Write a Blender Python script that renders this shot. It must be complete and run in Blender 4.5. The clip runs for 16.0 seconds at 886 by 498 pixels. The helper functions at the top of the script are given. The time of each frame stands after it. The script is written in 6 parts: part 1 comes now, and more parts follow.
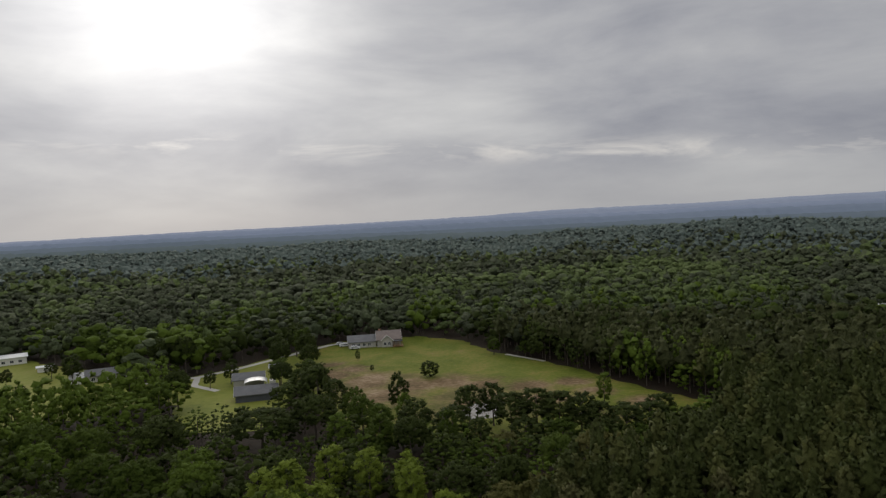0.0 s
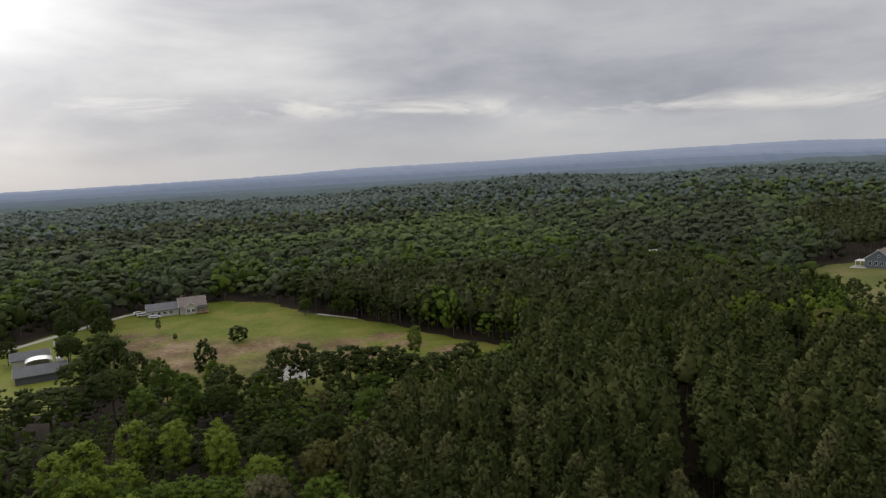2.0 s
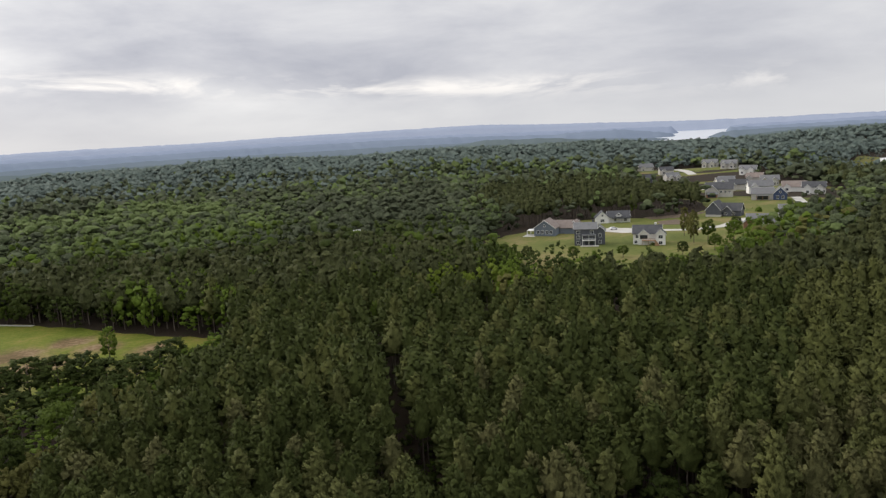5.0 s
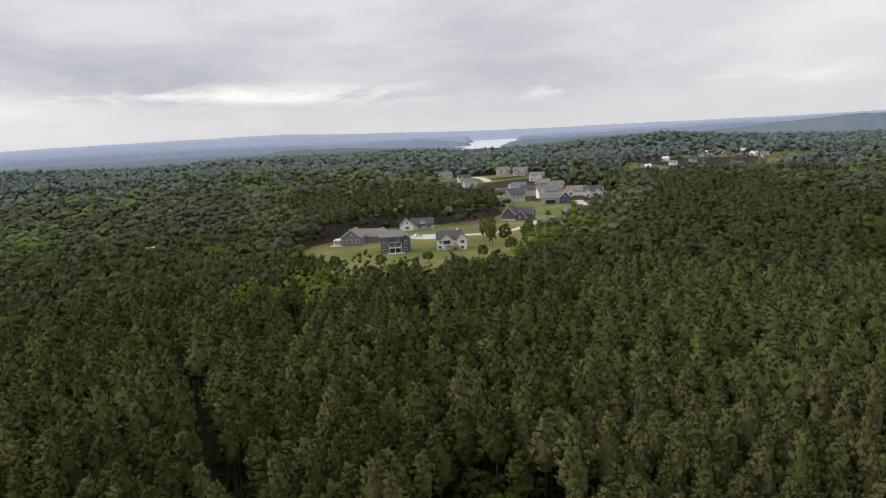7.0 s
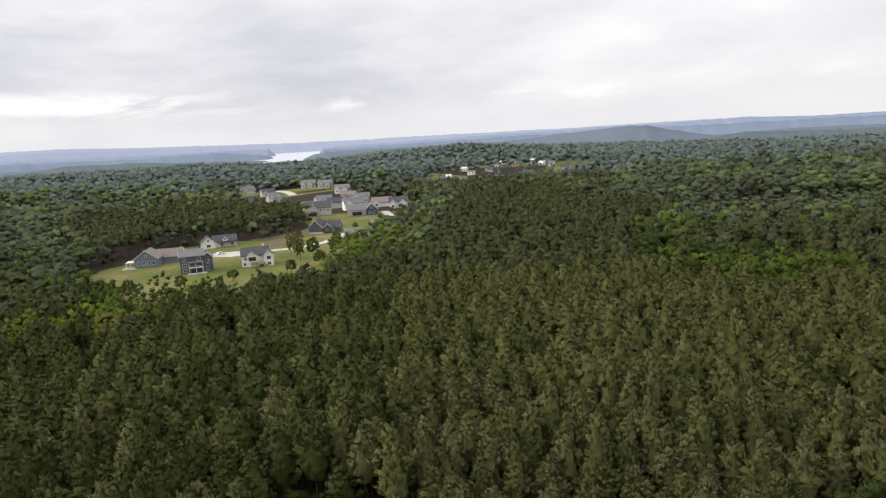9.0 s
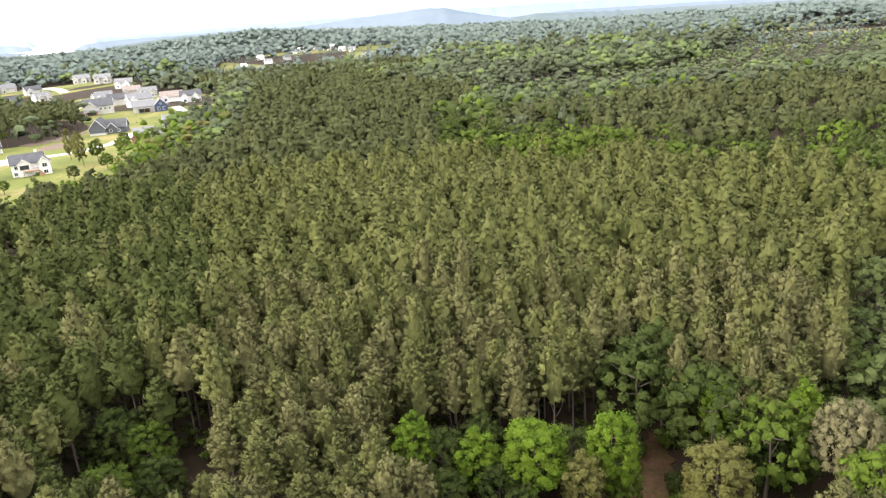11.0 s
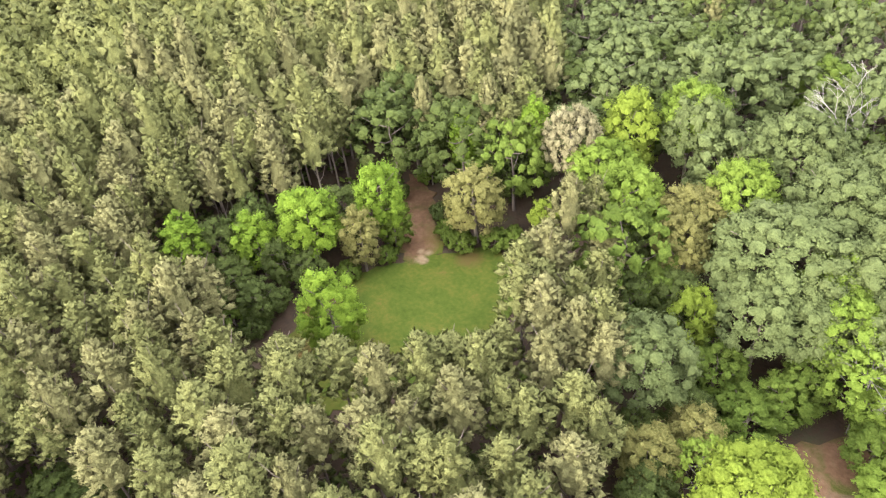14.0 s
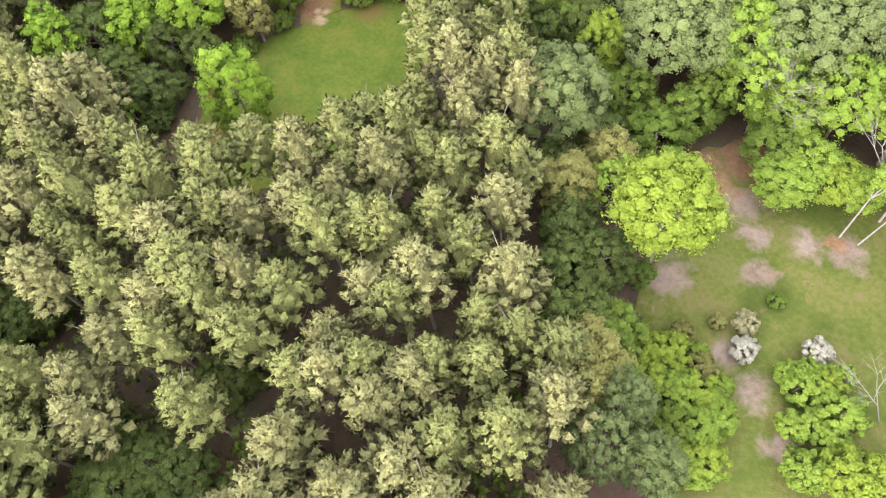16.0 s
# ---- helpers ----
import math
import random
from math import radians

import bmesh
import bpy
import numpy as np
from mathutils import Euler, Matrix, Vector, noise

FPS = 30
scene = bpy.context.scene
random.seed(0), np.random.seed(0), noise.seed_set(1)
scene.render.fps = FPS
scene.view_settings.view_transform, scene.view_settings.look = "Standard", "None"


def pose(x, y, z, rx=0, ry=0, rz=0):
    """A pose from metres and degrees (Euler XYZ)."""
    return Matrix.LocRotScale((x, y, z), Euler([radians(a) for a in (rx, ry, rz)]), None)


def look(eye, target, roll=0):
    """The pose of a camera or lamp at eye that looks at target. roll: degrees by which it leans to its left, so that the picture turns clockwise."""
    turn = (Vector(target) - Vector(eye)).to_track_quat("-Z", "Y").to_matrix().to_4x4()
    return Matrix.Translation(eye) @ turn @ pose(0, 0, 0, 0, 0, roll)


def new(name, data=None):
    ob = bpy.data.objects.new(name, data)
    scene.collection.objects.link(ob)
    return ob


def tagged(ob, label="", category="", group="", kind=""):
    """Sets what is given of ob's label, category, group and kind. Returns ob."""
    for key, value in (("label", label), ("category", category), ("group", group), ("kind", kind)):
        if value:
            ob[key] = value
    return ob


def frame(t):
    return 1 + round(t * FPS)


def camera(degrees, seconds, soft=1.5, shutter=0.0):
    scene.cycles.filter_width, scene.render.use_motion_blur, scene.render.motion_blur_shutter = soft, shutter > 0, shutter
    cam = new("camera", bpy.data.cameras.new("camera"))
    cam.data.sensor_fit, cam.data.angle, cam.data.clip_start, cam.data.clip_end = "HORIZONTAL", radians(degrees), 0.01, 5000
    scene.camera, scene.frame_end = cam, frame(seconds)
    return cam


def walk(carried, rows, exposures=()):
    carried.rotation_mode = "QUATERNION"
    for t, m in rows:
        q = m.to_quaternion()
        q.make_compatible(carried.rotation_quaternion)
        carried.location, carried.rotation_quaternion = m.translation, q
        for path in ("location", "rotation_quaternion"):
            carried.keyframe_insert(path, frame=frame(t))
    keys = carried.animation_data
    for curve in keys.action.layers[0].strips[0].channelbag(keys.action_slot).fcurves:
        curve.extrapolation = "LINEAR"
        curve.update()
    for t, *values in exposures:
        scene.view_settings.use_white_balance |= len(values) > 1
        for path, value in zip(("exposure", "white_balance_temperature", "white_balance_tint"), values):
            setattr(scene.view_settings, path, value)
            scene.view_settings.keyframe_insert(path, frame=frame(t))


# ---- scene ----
EYE = 60.0
cam = camera(64.0, 16.0, soft=1.3)
# seconds, yaw, pitch, roll of a camera that hovers and turns
ROWS = [
    (0.0, -0.20, -2.57, 2.59), (0.5, -3.60, -2.54, 2.67), (1.0, -7.57, -3.23, 2.71), (1.5, -11.51, -4.71, 2.88),
    (2.0, -15.38, -6.67, 3.02), (2.5, -19.23, -8.62, 3.22), (3.0, -23.20, -8.91, 3.21), (3.5, -27.15, -9.00, 3.13),
    (4.0, -31.09, -9.10, 3.12), (6.5, -50.63, -9.36, 3.06), (7.0, -54.59, -9.34, 3.13), (7.5, -58.54, -9.34, 3.25),
    (8.0, -62.45, -9.31, 3.31), (8.5, -66.39, -9.33, 3.36), (9.25, -72.2, -9.6, 3.48), (10.0, -77.8, -13.0, 3.72),
    (11.0, -85.18, -19.04, 4.04), (11.5, -88.75, -22.29, 4.31), (12.0, -92.21, -25.51, 4.66), (12.5, -95.68, -28.82, 5.06),
    (13.0, -99.06, -32.19, 5.55), (13.5, -102.28, -35.80, 6.11), (14.0, -105.24, -39.64, 6.74), (14.5, -107.77, -44.11, 7.62),
    (15.0, -109.03, -49.40, 8.64), (15.5, -109.82, -54.81, 10.01), (16.0, -110.20, -59.84, 11.79),
]
EXPOSURES = [(0.0, -0.95, 6450, 10), (1.5, -0.85, 6450, 10), (2.5, -0.35, 6450, 10), (4.0, -0.12, 6500, 10), (6.5, -0.08, 6500, 11), (8.5, -0.06, 6500, 11), (9.25, 0.40, 6550, 11), (11.0, 1.72, 6600, 12), (11.5, 2.35, 6650, 13), (12.5, 2.8, 6600, 15), (14.5, 2.92, 6300, 18), (16.0, 3.02, 6300, 15)]
walk(cam, [(t, pose(0, 0, EYE, 0, 0, yaw) @ pose(0, 0, 0, 90 + pitch, 0, 0) @ pose(0, 0, 0, 0, 0, -roll)) for t, yaw, pitch, roll in ROWS], EXPOSURES)


# ---- node helpers ----
def node(nt, kind, **values):
    n = nt.nodes.new(kind)
    for key, value in values.items():
        n.inputs[key.replace("_", " ")].default_value = value
    return n


def plug(nt, source, target, slot):
    if isinstance(source, (int, float)):
        target.inputs[slot].default_value = source
    else:
        nt.links.new(source, target.inputs[slot])


def mth(nt, op, a, b=0.0, clamp=False):
    n = nt.nodes.new("ShaderNodeMath")
    n.operation, n.use_clamp = op, clamp
    plug(nt, a, n, 0)
    plug(nt, b, n, 1)
    return n.outputs[0]


def vmul(nt, v, xyz):
    n = nt.nodes.new("ShaderNodeVectorMath")
    n.operation = "MULTIPLY"
    nt.links.new(v, n.inputs[0])
    n.inputs[1].default_value = xyz
    return n.outputs[0]


def ramp(nt, fac, stops):
    n = nt.nodes.new("ShaderNodeValToRGB")
    els = n.color_ramp.elements
    while len(els) < len(stops):
        els.new(0.5)
    for e, (p, c) in zip(els, stops):
        e.position, e.color = p, (*c, 1)
    plug(nt, fac, n, 0)
    return n.outputs[0]


def mixc(nt, fac, a, b, mode="MIX"):
    n = nt.nodes.new("ShaderNodeMix")
    n.data_type, n.blend_type = "RGBA", mode
    plug(nt, fac, n, 0)
    for k, c in ((6, a), (7, b)):
        if isinstance(c, tuple):
            n.inputs[k].default_value = (*c, 1)
        else:
            nt.links.new(c, n.inputs[k])
    return n.outputs[2]


def noise_tex(nt, vec, scale, detail=4.0, rough=0.5, distort=0.0):
    n = node(nt, "ShaderNodeTexNoise", Scale=scale, Detail=detail, Roughness=rough, Distortion=distort)
    if vec is not None:
        nt.links.new(vec, n.inputs["Vector"])
    return n.outputs["Fac"]


# ---- sky and sun ----
SUN_AZ, SUN_EL = 20.5, 19.0
SUN_DIR = Vector((-math.sin(radians(SUN_AZ)) * math.cos(radians(SUN_EL)), math.cos(radians(SUN_AZ)) * math.cos(radians(SUN_EL)), math.sin(radians(SUN_EL))))
world = bpy.data.worlds.new("overcast_sky")
scene.world = world
world.use_nodes = True
wn = world.node_tree
wn.nodes.clear()
wout = wn.nodes.new("ShaderNodeOutputWorld")
wbg = node(wn, "ShaderNodeBackground", Strength=1.3)
nishita = wn.nodes.new("ShaderNodeTexSky")
nishita.sky_type, nishita.sun_disc = "NISHITA", False
nishita.sun_elevation, nishita.sun_rotation = radians(SUN_EL), radians(-SUN_AZ)
wdir = wn.nodes.new("ShaderNodeTexCoord").outputs["Generated"]
wsep = wn.nodes.new("ShaderNodeSeparateXYZ")
wn.links.new(wdir, wsep.inputs[0])
wz = mth(wn, "MAXIMUM", wsep.outputs[2], 0.0)
lift = mth(wn, "ADD", wz, 0.20)
plane = wn.nodes.new("ShaderNodeCombineXYZ")
plug(wn, mth(wn, "DIVIDE", wsep.outputs[0], lift), plane, 0)
plug(wn, mth(wn, "DIVIDE", wsep.outputs[1], lift), plane, 1)
cloud_a = noise_tex(wn, vmul(wn, wdir, (3.2, 3.2, 11.0)), 1.0, 7.0, 0.56, 0.2)
cloud_b = noise_tex(wn, plane.outputs[0], 0.55, 3.0, 0.5, 0.3)
cloud = mth(wn, "ADD", mth(wn, "MULTIPLY", cloud_a, 0.55), mth(wn, "MULTIPLY", cloud_b, 0.45))
cloud_col = ramp(wn, cloud, [(0.37, (0.33, 0.34, 0.39)), (0.46, (0.45, 0.455, 0.49)), (0.55, (0.57, 0.57, 0.585)), (0.65, (0.72, 0.715, 0.71))])
sunward = mth(wn, "ADD", mth(wn, "MULTIPLY", wsep.outputs[1], 0.55), 0.42, True)
cloud_col = mixc(wn, sunward, (0.545, 0.55, 0.56), cloud_col)
# thin breaks in the cloud low over the horizon
low = noise_tex(wn, vmul(wn, wdir, (5.0, 5.0, 24.0)), 1.0, 5.0, 0.6, 0.5)
band = mth(wn, "SUBTRACT", wz, mth(wn, "SUBTRACT", 0.093, mth(wn, "MULTIPLY", wsep.outputs[0], 0.05)))
band = mth(wn, "POWER", 2.718, mth(wn, "MULTIPLY", mth(wn, "MULTIPLY", band, band), -5200.0))
gaps = mth(wn, "MULTIPLY", band, mth(wn, "MULTIPLY", mth(wn, "SUBTRACT", low, 0.49, True), 6.0, True), True)
cloud_col = mixc(wn, mth(wn, "MULTIPLY", gaps, mth(wn, "ADD", sunward, -0.05, True)), cloud_col, (0.88, 0.84, 0.79))
hazy = mth(wn, "SUBTRACT", 1.0, mth(wn, "MULTIPLY", wz, 13.0, True), True)
cloud_col = mixc(wn, mth(wn, "MULTIPLY", hazy, 0.8), cloud_col, (0.52, 0.525, 0.535))
sky_col = mixc(wn, 0.03, cloud_col, vmul(wn, nishita.outputs[0], (0.08, 0.08, 0.09)))
dot = wn.nodes.new("ShaderNodeVectorMath")
dot.operation = "DOT_PRODUCT"
wn.links.new(wdir, dot.inputs[0])
dot.inputs[1].default_value = SUN_DIR
near_sun = mth(wn, "MAXIMUM", dot.outputs["Value"], 0.0)
glow = mth(wn, "ADD", mth(wn, "MULTIPLY", mth(wn, "POWER", near_sun, 60.0), 1.3), mth(wn, "MULTIPLY", mth(wn, "POWER", near_sun, 9.0), 0.16))
glow = mth(wn, "MULTIPLY", glow, mth(wn, "ADD", 0.35, cloud))
wadd = wn.nodes.new("ShaderNodeMix")
wadd.data_type, wadd.blend_type = "RGBA", "ADD"
wadd.inputs[0].default_value = 1.0
wn.links.new(sky_col, wadd.inputs[6])
wn.links.new(mixc(wn, glow, (0.0, 0.0, 0.0), (1.0, 0.98, 0.94)), wadd.inputs[7])
# an overcast sky grows brighter towards the zenith
high = mth(wn, "MULTIPLY", mth(wn, "SUBTRACT", wz, 0.3), 1.8, True)
wn.links.new(wadd.outputs[2], wbg.inputs[0])
plug(wn, mth(wn, "MULTIPLY", mth(wn, "ADD", 1.0, mth(wn, "MULTIPLY", high, 1.0)), 1.45), wbg, 1)
wn.links.new(wbg.outputs[0], wout.inputs[0])

sun = new("sun", bpy.data.lights.new("sun", "SUN"))
sun.data.energy, sun.data.angle, sun.data.color = 2.7, radians(30), (1.0, 0.93, 0.82)
sun.matrix_world = look((0, 0, 400), Vector((0, 0, 400)) - SUN_DIR)


# ---- materials ----
def material(name, rough=0.8, spec=0.3):
    m = bpy.data.materials.new(name)
    m.use_nodes = True
    nt = m.node_tree
    b = nt.nodes["Principled BSDF"]
    b.inputs["Roughness"].default_value = rough
    b.inputs["Specular IOR Level"].default_value = spec
    return m, nt, b


def position(nt):
    return nt.nodes.new("ShaderNodeNewGeometry").outputs["Position"]


def foliage(name, dark, light, patch=0.12, through_light=0.3, leafy=0.16, grain=5.5):
    """Leaves that vary leaf by leaf, clump by clump and tree by tree."""
    m, nt, b = material(name, 0.85, 0.10)
    geo = nt.nodes.new("ShaderNodeNewGeometry")
    info = nt.nodes.new("ShaderNodeObjectInfo")
    clump = noise_tex(nt, geo.outputs["Position"], patch, 2.0)
    fine = mth(nt, "ADD", mth(nt, "MULTIPLY", noise_tex(nt, geo.outputs["Position"], grain, 4.0, 0.7), 0.7), mth(nt, "MULTIPLY", noise_tex(nt, geo.outputs["Position"], grain * 0.3, 2.0, 0.6), 0.3))
    f = mth(nt, "ADD", mth(nt, "MULTIPLY", geo.outputs["Random Per Island"], leafy), 0.40 - leafy / 2)
    f = mth(nt, "ADD", f, mth(nt, "MULTIPLY", mth(nt, "SUBTRACT", clump, 0.38), 0.9))
    f = mth(nt, "ADD", f, mth(nt, "MULTIPLY", info.outputs["Random"], 0.22))
    f = mth(nt, "ADD", f, mth(nt, "MULTIPLY", mth(nt, "SUBTRACT", fine, 0.5), 3.6), True)
    c = mixc(nt, f, dark, light)
    nt.links.new(c, b.inputs["Base Color"])
    bn = node(nt, "ShaderNodeBump", Strength=1.0, Distance=1.6 / grain)
    nt.links.new(fine, bn.inputs["Height"])
    nt.links.new(bn.outputs[0], b.inputs["Normal"])
    tr = nt.nodes.new("ShaderNodeBsdfTranslucent")
    nt.links.new(c, tr.inputs[0])
    mx = nt.nodes.new("ShaderNodeMixShader")
    mx.inputs[0].default_value = through_light
    nt.links.new(b.outputs[0], mx.inputs[1])
    nt.links.new(tr.outputs[0], mx.inputs[2])
    nt.links.new(mx.outputs[0], nt.nodes["Material Output"].inputs[0])
    return m


def mottled(name, stops, scale, scale2, rough=0.9, bump=0.0, bump_scale=3.0, spec=0.2, metal=0.0):
    """A surface whose colour runs through the stops in two sizes of patches."""
    m, nt, b = material(name, rough, spec)
    p = position(nt)
    a = noise_tex(nt, p, scale, 5.0, 0.6, 0.4)
    c = noise_tex(nt, p, scale2, 4.0, 0.6)
    f = mth(nt, "ADD", mth(nt, "MULTIPLY", a, 0.65), mth(nt, "MULTIPLY", c, 0.35))
    nt.links.new(ramp(nt, f, stops), b.inputs["Base Color"])
    b.inputs["Metallic"].default_value = metal
    if bump:
        bn = node(nt, "ShaderNodeBump", Strength=bump, Distance=0.1)
        nt.links.new(noise_tex(nt, p, bump_scale, 4.0), bn.inputs["Height"])
        nt.links.new(bn.outputs[0], b.inputs["Normal"])
    return m


PINE = foliage("pine_needles", (0.053, 0.060, 0.018), (0.119, 0.125, 0.041), 0.16, 0.08)
PINE_GREY = foliage("pine_needles_grey", (0.065, 0.066, 0.023), (0.133, 0.129, 0.052), 0.16, 0.08)
PINE_GREEN = foliage("pine_needles_green", (0.046, 0.053, 0.015), (0.106, 0.114, 0.033), 0.16, 0.08)
# greener needles for the northern pines, with their backlit shade painted in
PINE_SHADED = foliage("pine_needles_shaded", (0.028, 0.038, 0.010), (0.068, 0.081, 0.021), 0.16, 0.08)
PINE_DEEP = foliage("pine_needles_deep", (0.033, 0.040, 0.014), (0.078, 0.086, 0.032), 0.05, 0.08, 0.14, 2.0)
LEAF_DARK = foliage("leaves_dark", (0.024, 0.037, 0.009), (0.066, 0.086, 0.020))
LEAF_MID = foliage("leaves_mid", (0.046, 0.076, 0.010), (0.094, 0.132, 0.021), through_light=0.4)
LEAF_LIGHT = foliage("leaves_light", (0.074, 0.116, 0.014), (0.132, 0.188, 0.027), through_light=0.36)
LEAF_LIME = foliage("leaves_lime", (0.088, 0.124, 0.012), (0.158, 0.207, 0.027), 0.3, 0.4)
LEAF_BLUE = foliage("leaves_grey_green", (0.052, 0.069, 0.022), (0.094, 0.118, 0.040), 0.3)
LEAF_OLIVE = foliage("leaves_olive", (0.068, 0.070, 0.018), (0.149, 0.144, 0.044), 0.3)
LEAF_CREAM = foliage("leaves_cream", (0.106, 0.099, 0.047), (0.200, 0.184, 0.097), 0.3)
LEAF_WHITE = foliage("blossom_white", (0.143, 0.133, 0.093), (0.279, 0.267, 0.217), 0.5)
# leaf copies for far trees, with aerial haze painted into the colour
HAZED_DARK = foliage("hazed_leaves_dark", (0.054, 0.067, 0.036), (0.095, 0.110, 0.063), 0.03, 0.2, 0.12, 0.9)
HAZED_GREEN = foliage("hazed_leaves_green", (0.062, 0.082, 0.038), (0.113, 0.136, 0.068), 0.03, 0.2, 0.12, 0.9)
HAZED_LIGHT = foliage("hazed_leaves_light", (0.087, 0.123, 0.040), (0.152, 0.196, 0.069), 0.03, 0.2, 0.12, 0.9)
HAZED_FAR = foliage("hazed_leaves_far", (0.100, 0.134, 0.116), (0.163, 0.201, 0.175), 0.02, 0.2, 0.12, 0.7)
LEAF_VIVID = foliage("leaves_vivid", (0.054, 0.096, 0.009), (0.124, 0.190, 0.018), through_light=0.3)
# lime leaves whose colour is lightened for sun shining through them
LEAF_SUNLIT = foliage("leaves_sunlit", (0.125, 0.175, 0.018), (0.225, 0.285, 0.042), 0.3, 0.4)
BARK = mottled("bark", [(0.3, (0.065, 0.050, 0.040)), (0.7, (0.158, 0.133, 0.108))], 1.5, 8.0, 0.95, 0.6, 9.0)
BARK_PALE = mottled("bark_pale", [(0.3, (0.065, 0.057, 0.048)), (0.7, (0.117, 0.108, 0.095))], 1.2, 6.0, 0.9, 0.3, 8.0)
BARK_SILVER = mottled("bark_silver", [(0.3, (0.140, 0.130, 0.115)), (0.7, (0.231, 0.217, 0.199))], 1.2, 6.0, 0.9, 0.3, 8.0)
LAWN_BRIGHT = mottled("bright_lawn", [(0.36, (0.118, 0.142, 0.018)), (0.50, (0.168, 0.186, 0.028)), (0.64, (0.205, 0.192, 0.050))], 0.04, 0.4, 0.95, 0.5, 2.0)
# floor colours are darker than real litter, with the canopy's shade painted in
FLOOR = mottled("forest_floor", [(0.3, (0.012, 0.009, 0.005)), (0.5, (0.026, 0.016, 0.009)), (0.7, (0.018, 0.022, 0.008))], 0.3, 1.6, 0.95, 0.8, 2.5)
LAWN_FAR = mottled("mown_lawn", [(0.35, (0.072, 0.092, 0.018)), (0.50, (0.115, 0.125, 0.028)), (0.62, (0.19, 0.155, 0.062))], 0.03, 0.35, 0.95, 0.5, 2.0)
DRY = mottled("dry_weeds", [(0.38, (0.110, 0.112, 0.028)), (0.46, (0.150, 0.132, 0.046)), (0.54, (0.190, 0.148, 0.072)), (0.64, (0.265, 0.205, 0.120))], 0.09, 0.7, 0.95, 0.8, 2.0)
DIRT = mottled("red_dirt", [(0.3, (0.027, 0.016, 0.008)), (0.5, (0.046, 0.026, 0.014)), (0.66, (0.043, 0.036, 0.013))], 0.3, 2.5, 0.95, 0.6, 5.0)
SAND = mottled("bare_pink_soil", [(0.3, (0.090, 0.066, 0.046)), (0.7, (0.162, 0.122, 0.092))], 0.8, 4.0, 0.95, 0.5, 6.0)


def spotted(name, base, over, spots, scale=0.5, edge=0.35, broad=0.22, grain=1.9):
    """Turf in which worn spots (x, y, radius) show another soil with ragged, blended edges."""
    m, nt, b = material(name, 0.95, 0.1)
    p = position(nt)
    f = mth(nt, "ADD", mth(nt, "MULTIPLY", noise_tex(nt, p, broad, 5.0, 0.6, 0.4), 0.6), mth(nt, "MULTIPLY", noise_tex(nt, p, grain, 4.0, 0.65), 0.4))
    ragged = mth(nt, "MULTIPLY", mth(nt, "SUBTRACT", noise_tex(nt, p, scale, 5.0, 0.65, 0.6), 0.5), 2.4)
    col = ramp(nt, f, base)
    for stops, places in zip(over, spots):
        worn = 0.0
        for x, y, r in places:
            far = nt.nodes.new("ShaderNodeVectorMath")
            far.operation = "DISTANCE"
            nt.links.new(p, far.inputs[0])
            far.inputs[1].default_value = (x, y, 0.1)
            worn = mth(nt, "MAXIMUM", mth(nt, "SUBTRACT", 1.0, mth(nt, "DIVIDE", far.outputs["Value"], 2.0 * r)), worn)
        worn = mth(nt, "ADD", mth(nt, "SUBTRACT", worn, 0.5), mth(nt, "MULTIPLY", ragged, edge))
        col = mixc(nt, mth(nt, "ADD", mth(nt, "MULTIPLY", worn, 2.0), 0.5, True), col, ramp(nt, f, stops))
    nt.links.new(col, b.inputs["Base Color"])
    bn = node(nt, "ShaderNodeBump", Strength=0.6, Distance=0.1)
    nt.links.new(noise_tex(nt, p, 6.0, 4.0), bn.inputs["Height"])
    nt.links.new(bn.outputs[0], b.inputs["Normal"])
    return m


RED_EARTH = [(0.34, (0.040, 0.023, 0.012)), (0.5, (0.070, 0.040, 0.021)), (0.66, (0.095, 0.062, 0.036))]
PINK_LITTER = [(0.36, (0.044, 0.033, 0.021)), (0.5, (0.066, 0.050, 0.037)), (0.66, (0.088, 0.068, 0.054))]
CLEARING_GROUND = spotted("clearing_turf", [(0.34, (0.019, 0.031, 0.003)), (0.48, (0.029, 0.042, 0.005)), (0.58, (0.043, 0.048, 0.007)), (0.68, (0.060, 0.045, 0.012))], [[(0.3, (0.054, 0.032, 0.010)), (0.7, (0.048, 0.043, 0.011))], RED_EARTH, [(0.3, (0.087, 0.061, 0.034)), (0.7, (0.138, 0.105, 0.064))]],
                         [[(66.5, 0, 1.8), (67.5, -4, 1.6), (66.6, -21.5, 1.5), (60, 3, 2.2), (73, -17.4, 2.6)], [(71.5, -15.6, 2.2), (74.5, -16.2, 2.6), (78, -18, 3.4), (82.5, -19.5, 3.6), (86.5, -21, 3.4)], [(69.0, -15.8, 0.75), (69.8, -17.0, 0.5), (70.6, -16.2, 0.45)]], 0.9, 0.45)
YARD_GROUND = spotted("yard_turf", [(0.36, (0.019, 0.027, 0.004)), (0.46, (0.025, 0.032, 0.005)), (0.56, (0.037, 0.039, 0.009)), (0.66, (0.050, 0.039, 0.017))], [PINK_LITTER, RED_EARTH],
                     [[(18.6, -28.0, 1.7), (20.2, -39.0, 1.7), (17.6, -37.4, 1.3), (14.2, -40.4, 1.5), (11.8, -42.6, 1.6), (14.5, -34.6, 1.2), (10.0, -27.0, 1.2), (6.2, -27.0, 1.4), (1.6, -25.4, 1.2), (22.6, -37.4, 1.6)], [(25.2, -42.0, 2.8), (24.0, -38.6, 1.8), (27.6, -39.0, 2.2), (13.0, -42.4, 0.8)]], 0.5, 0.85)
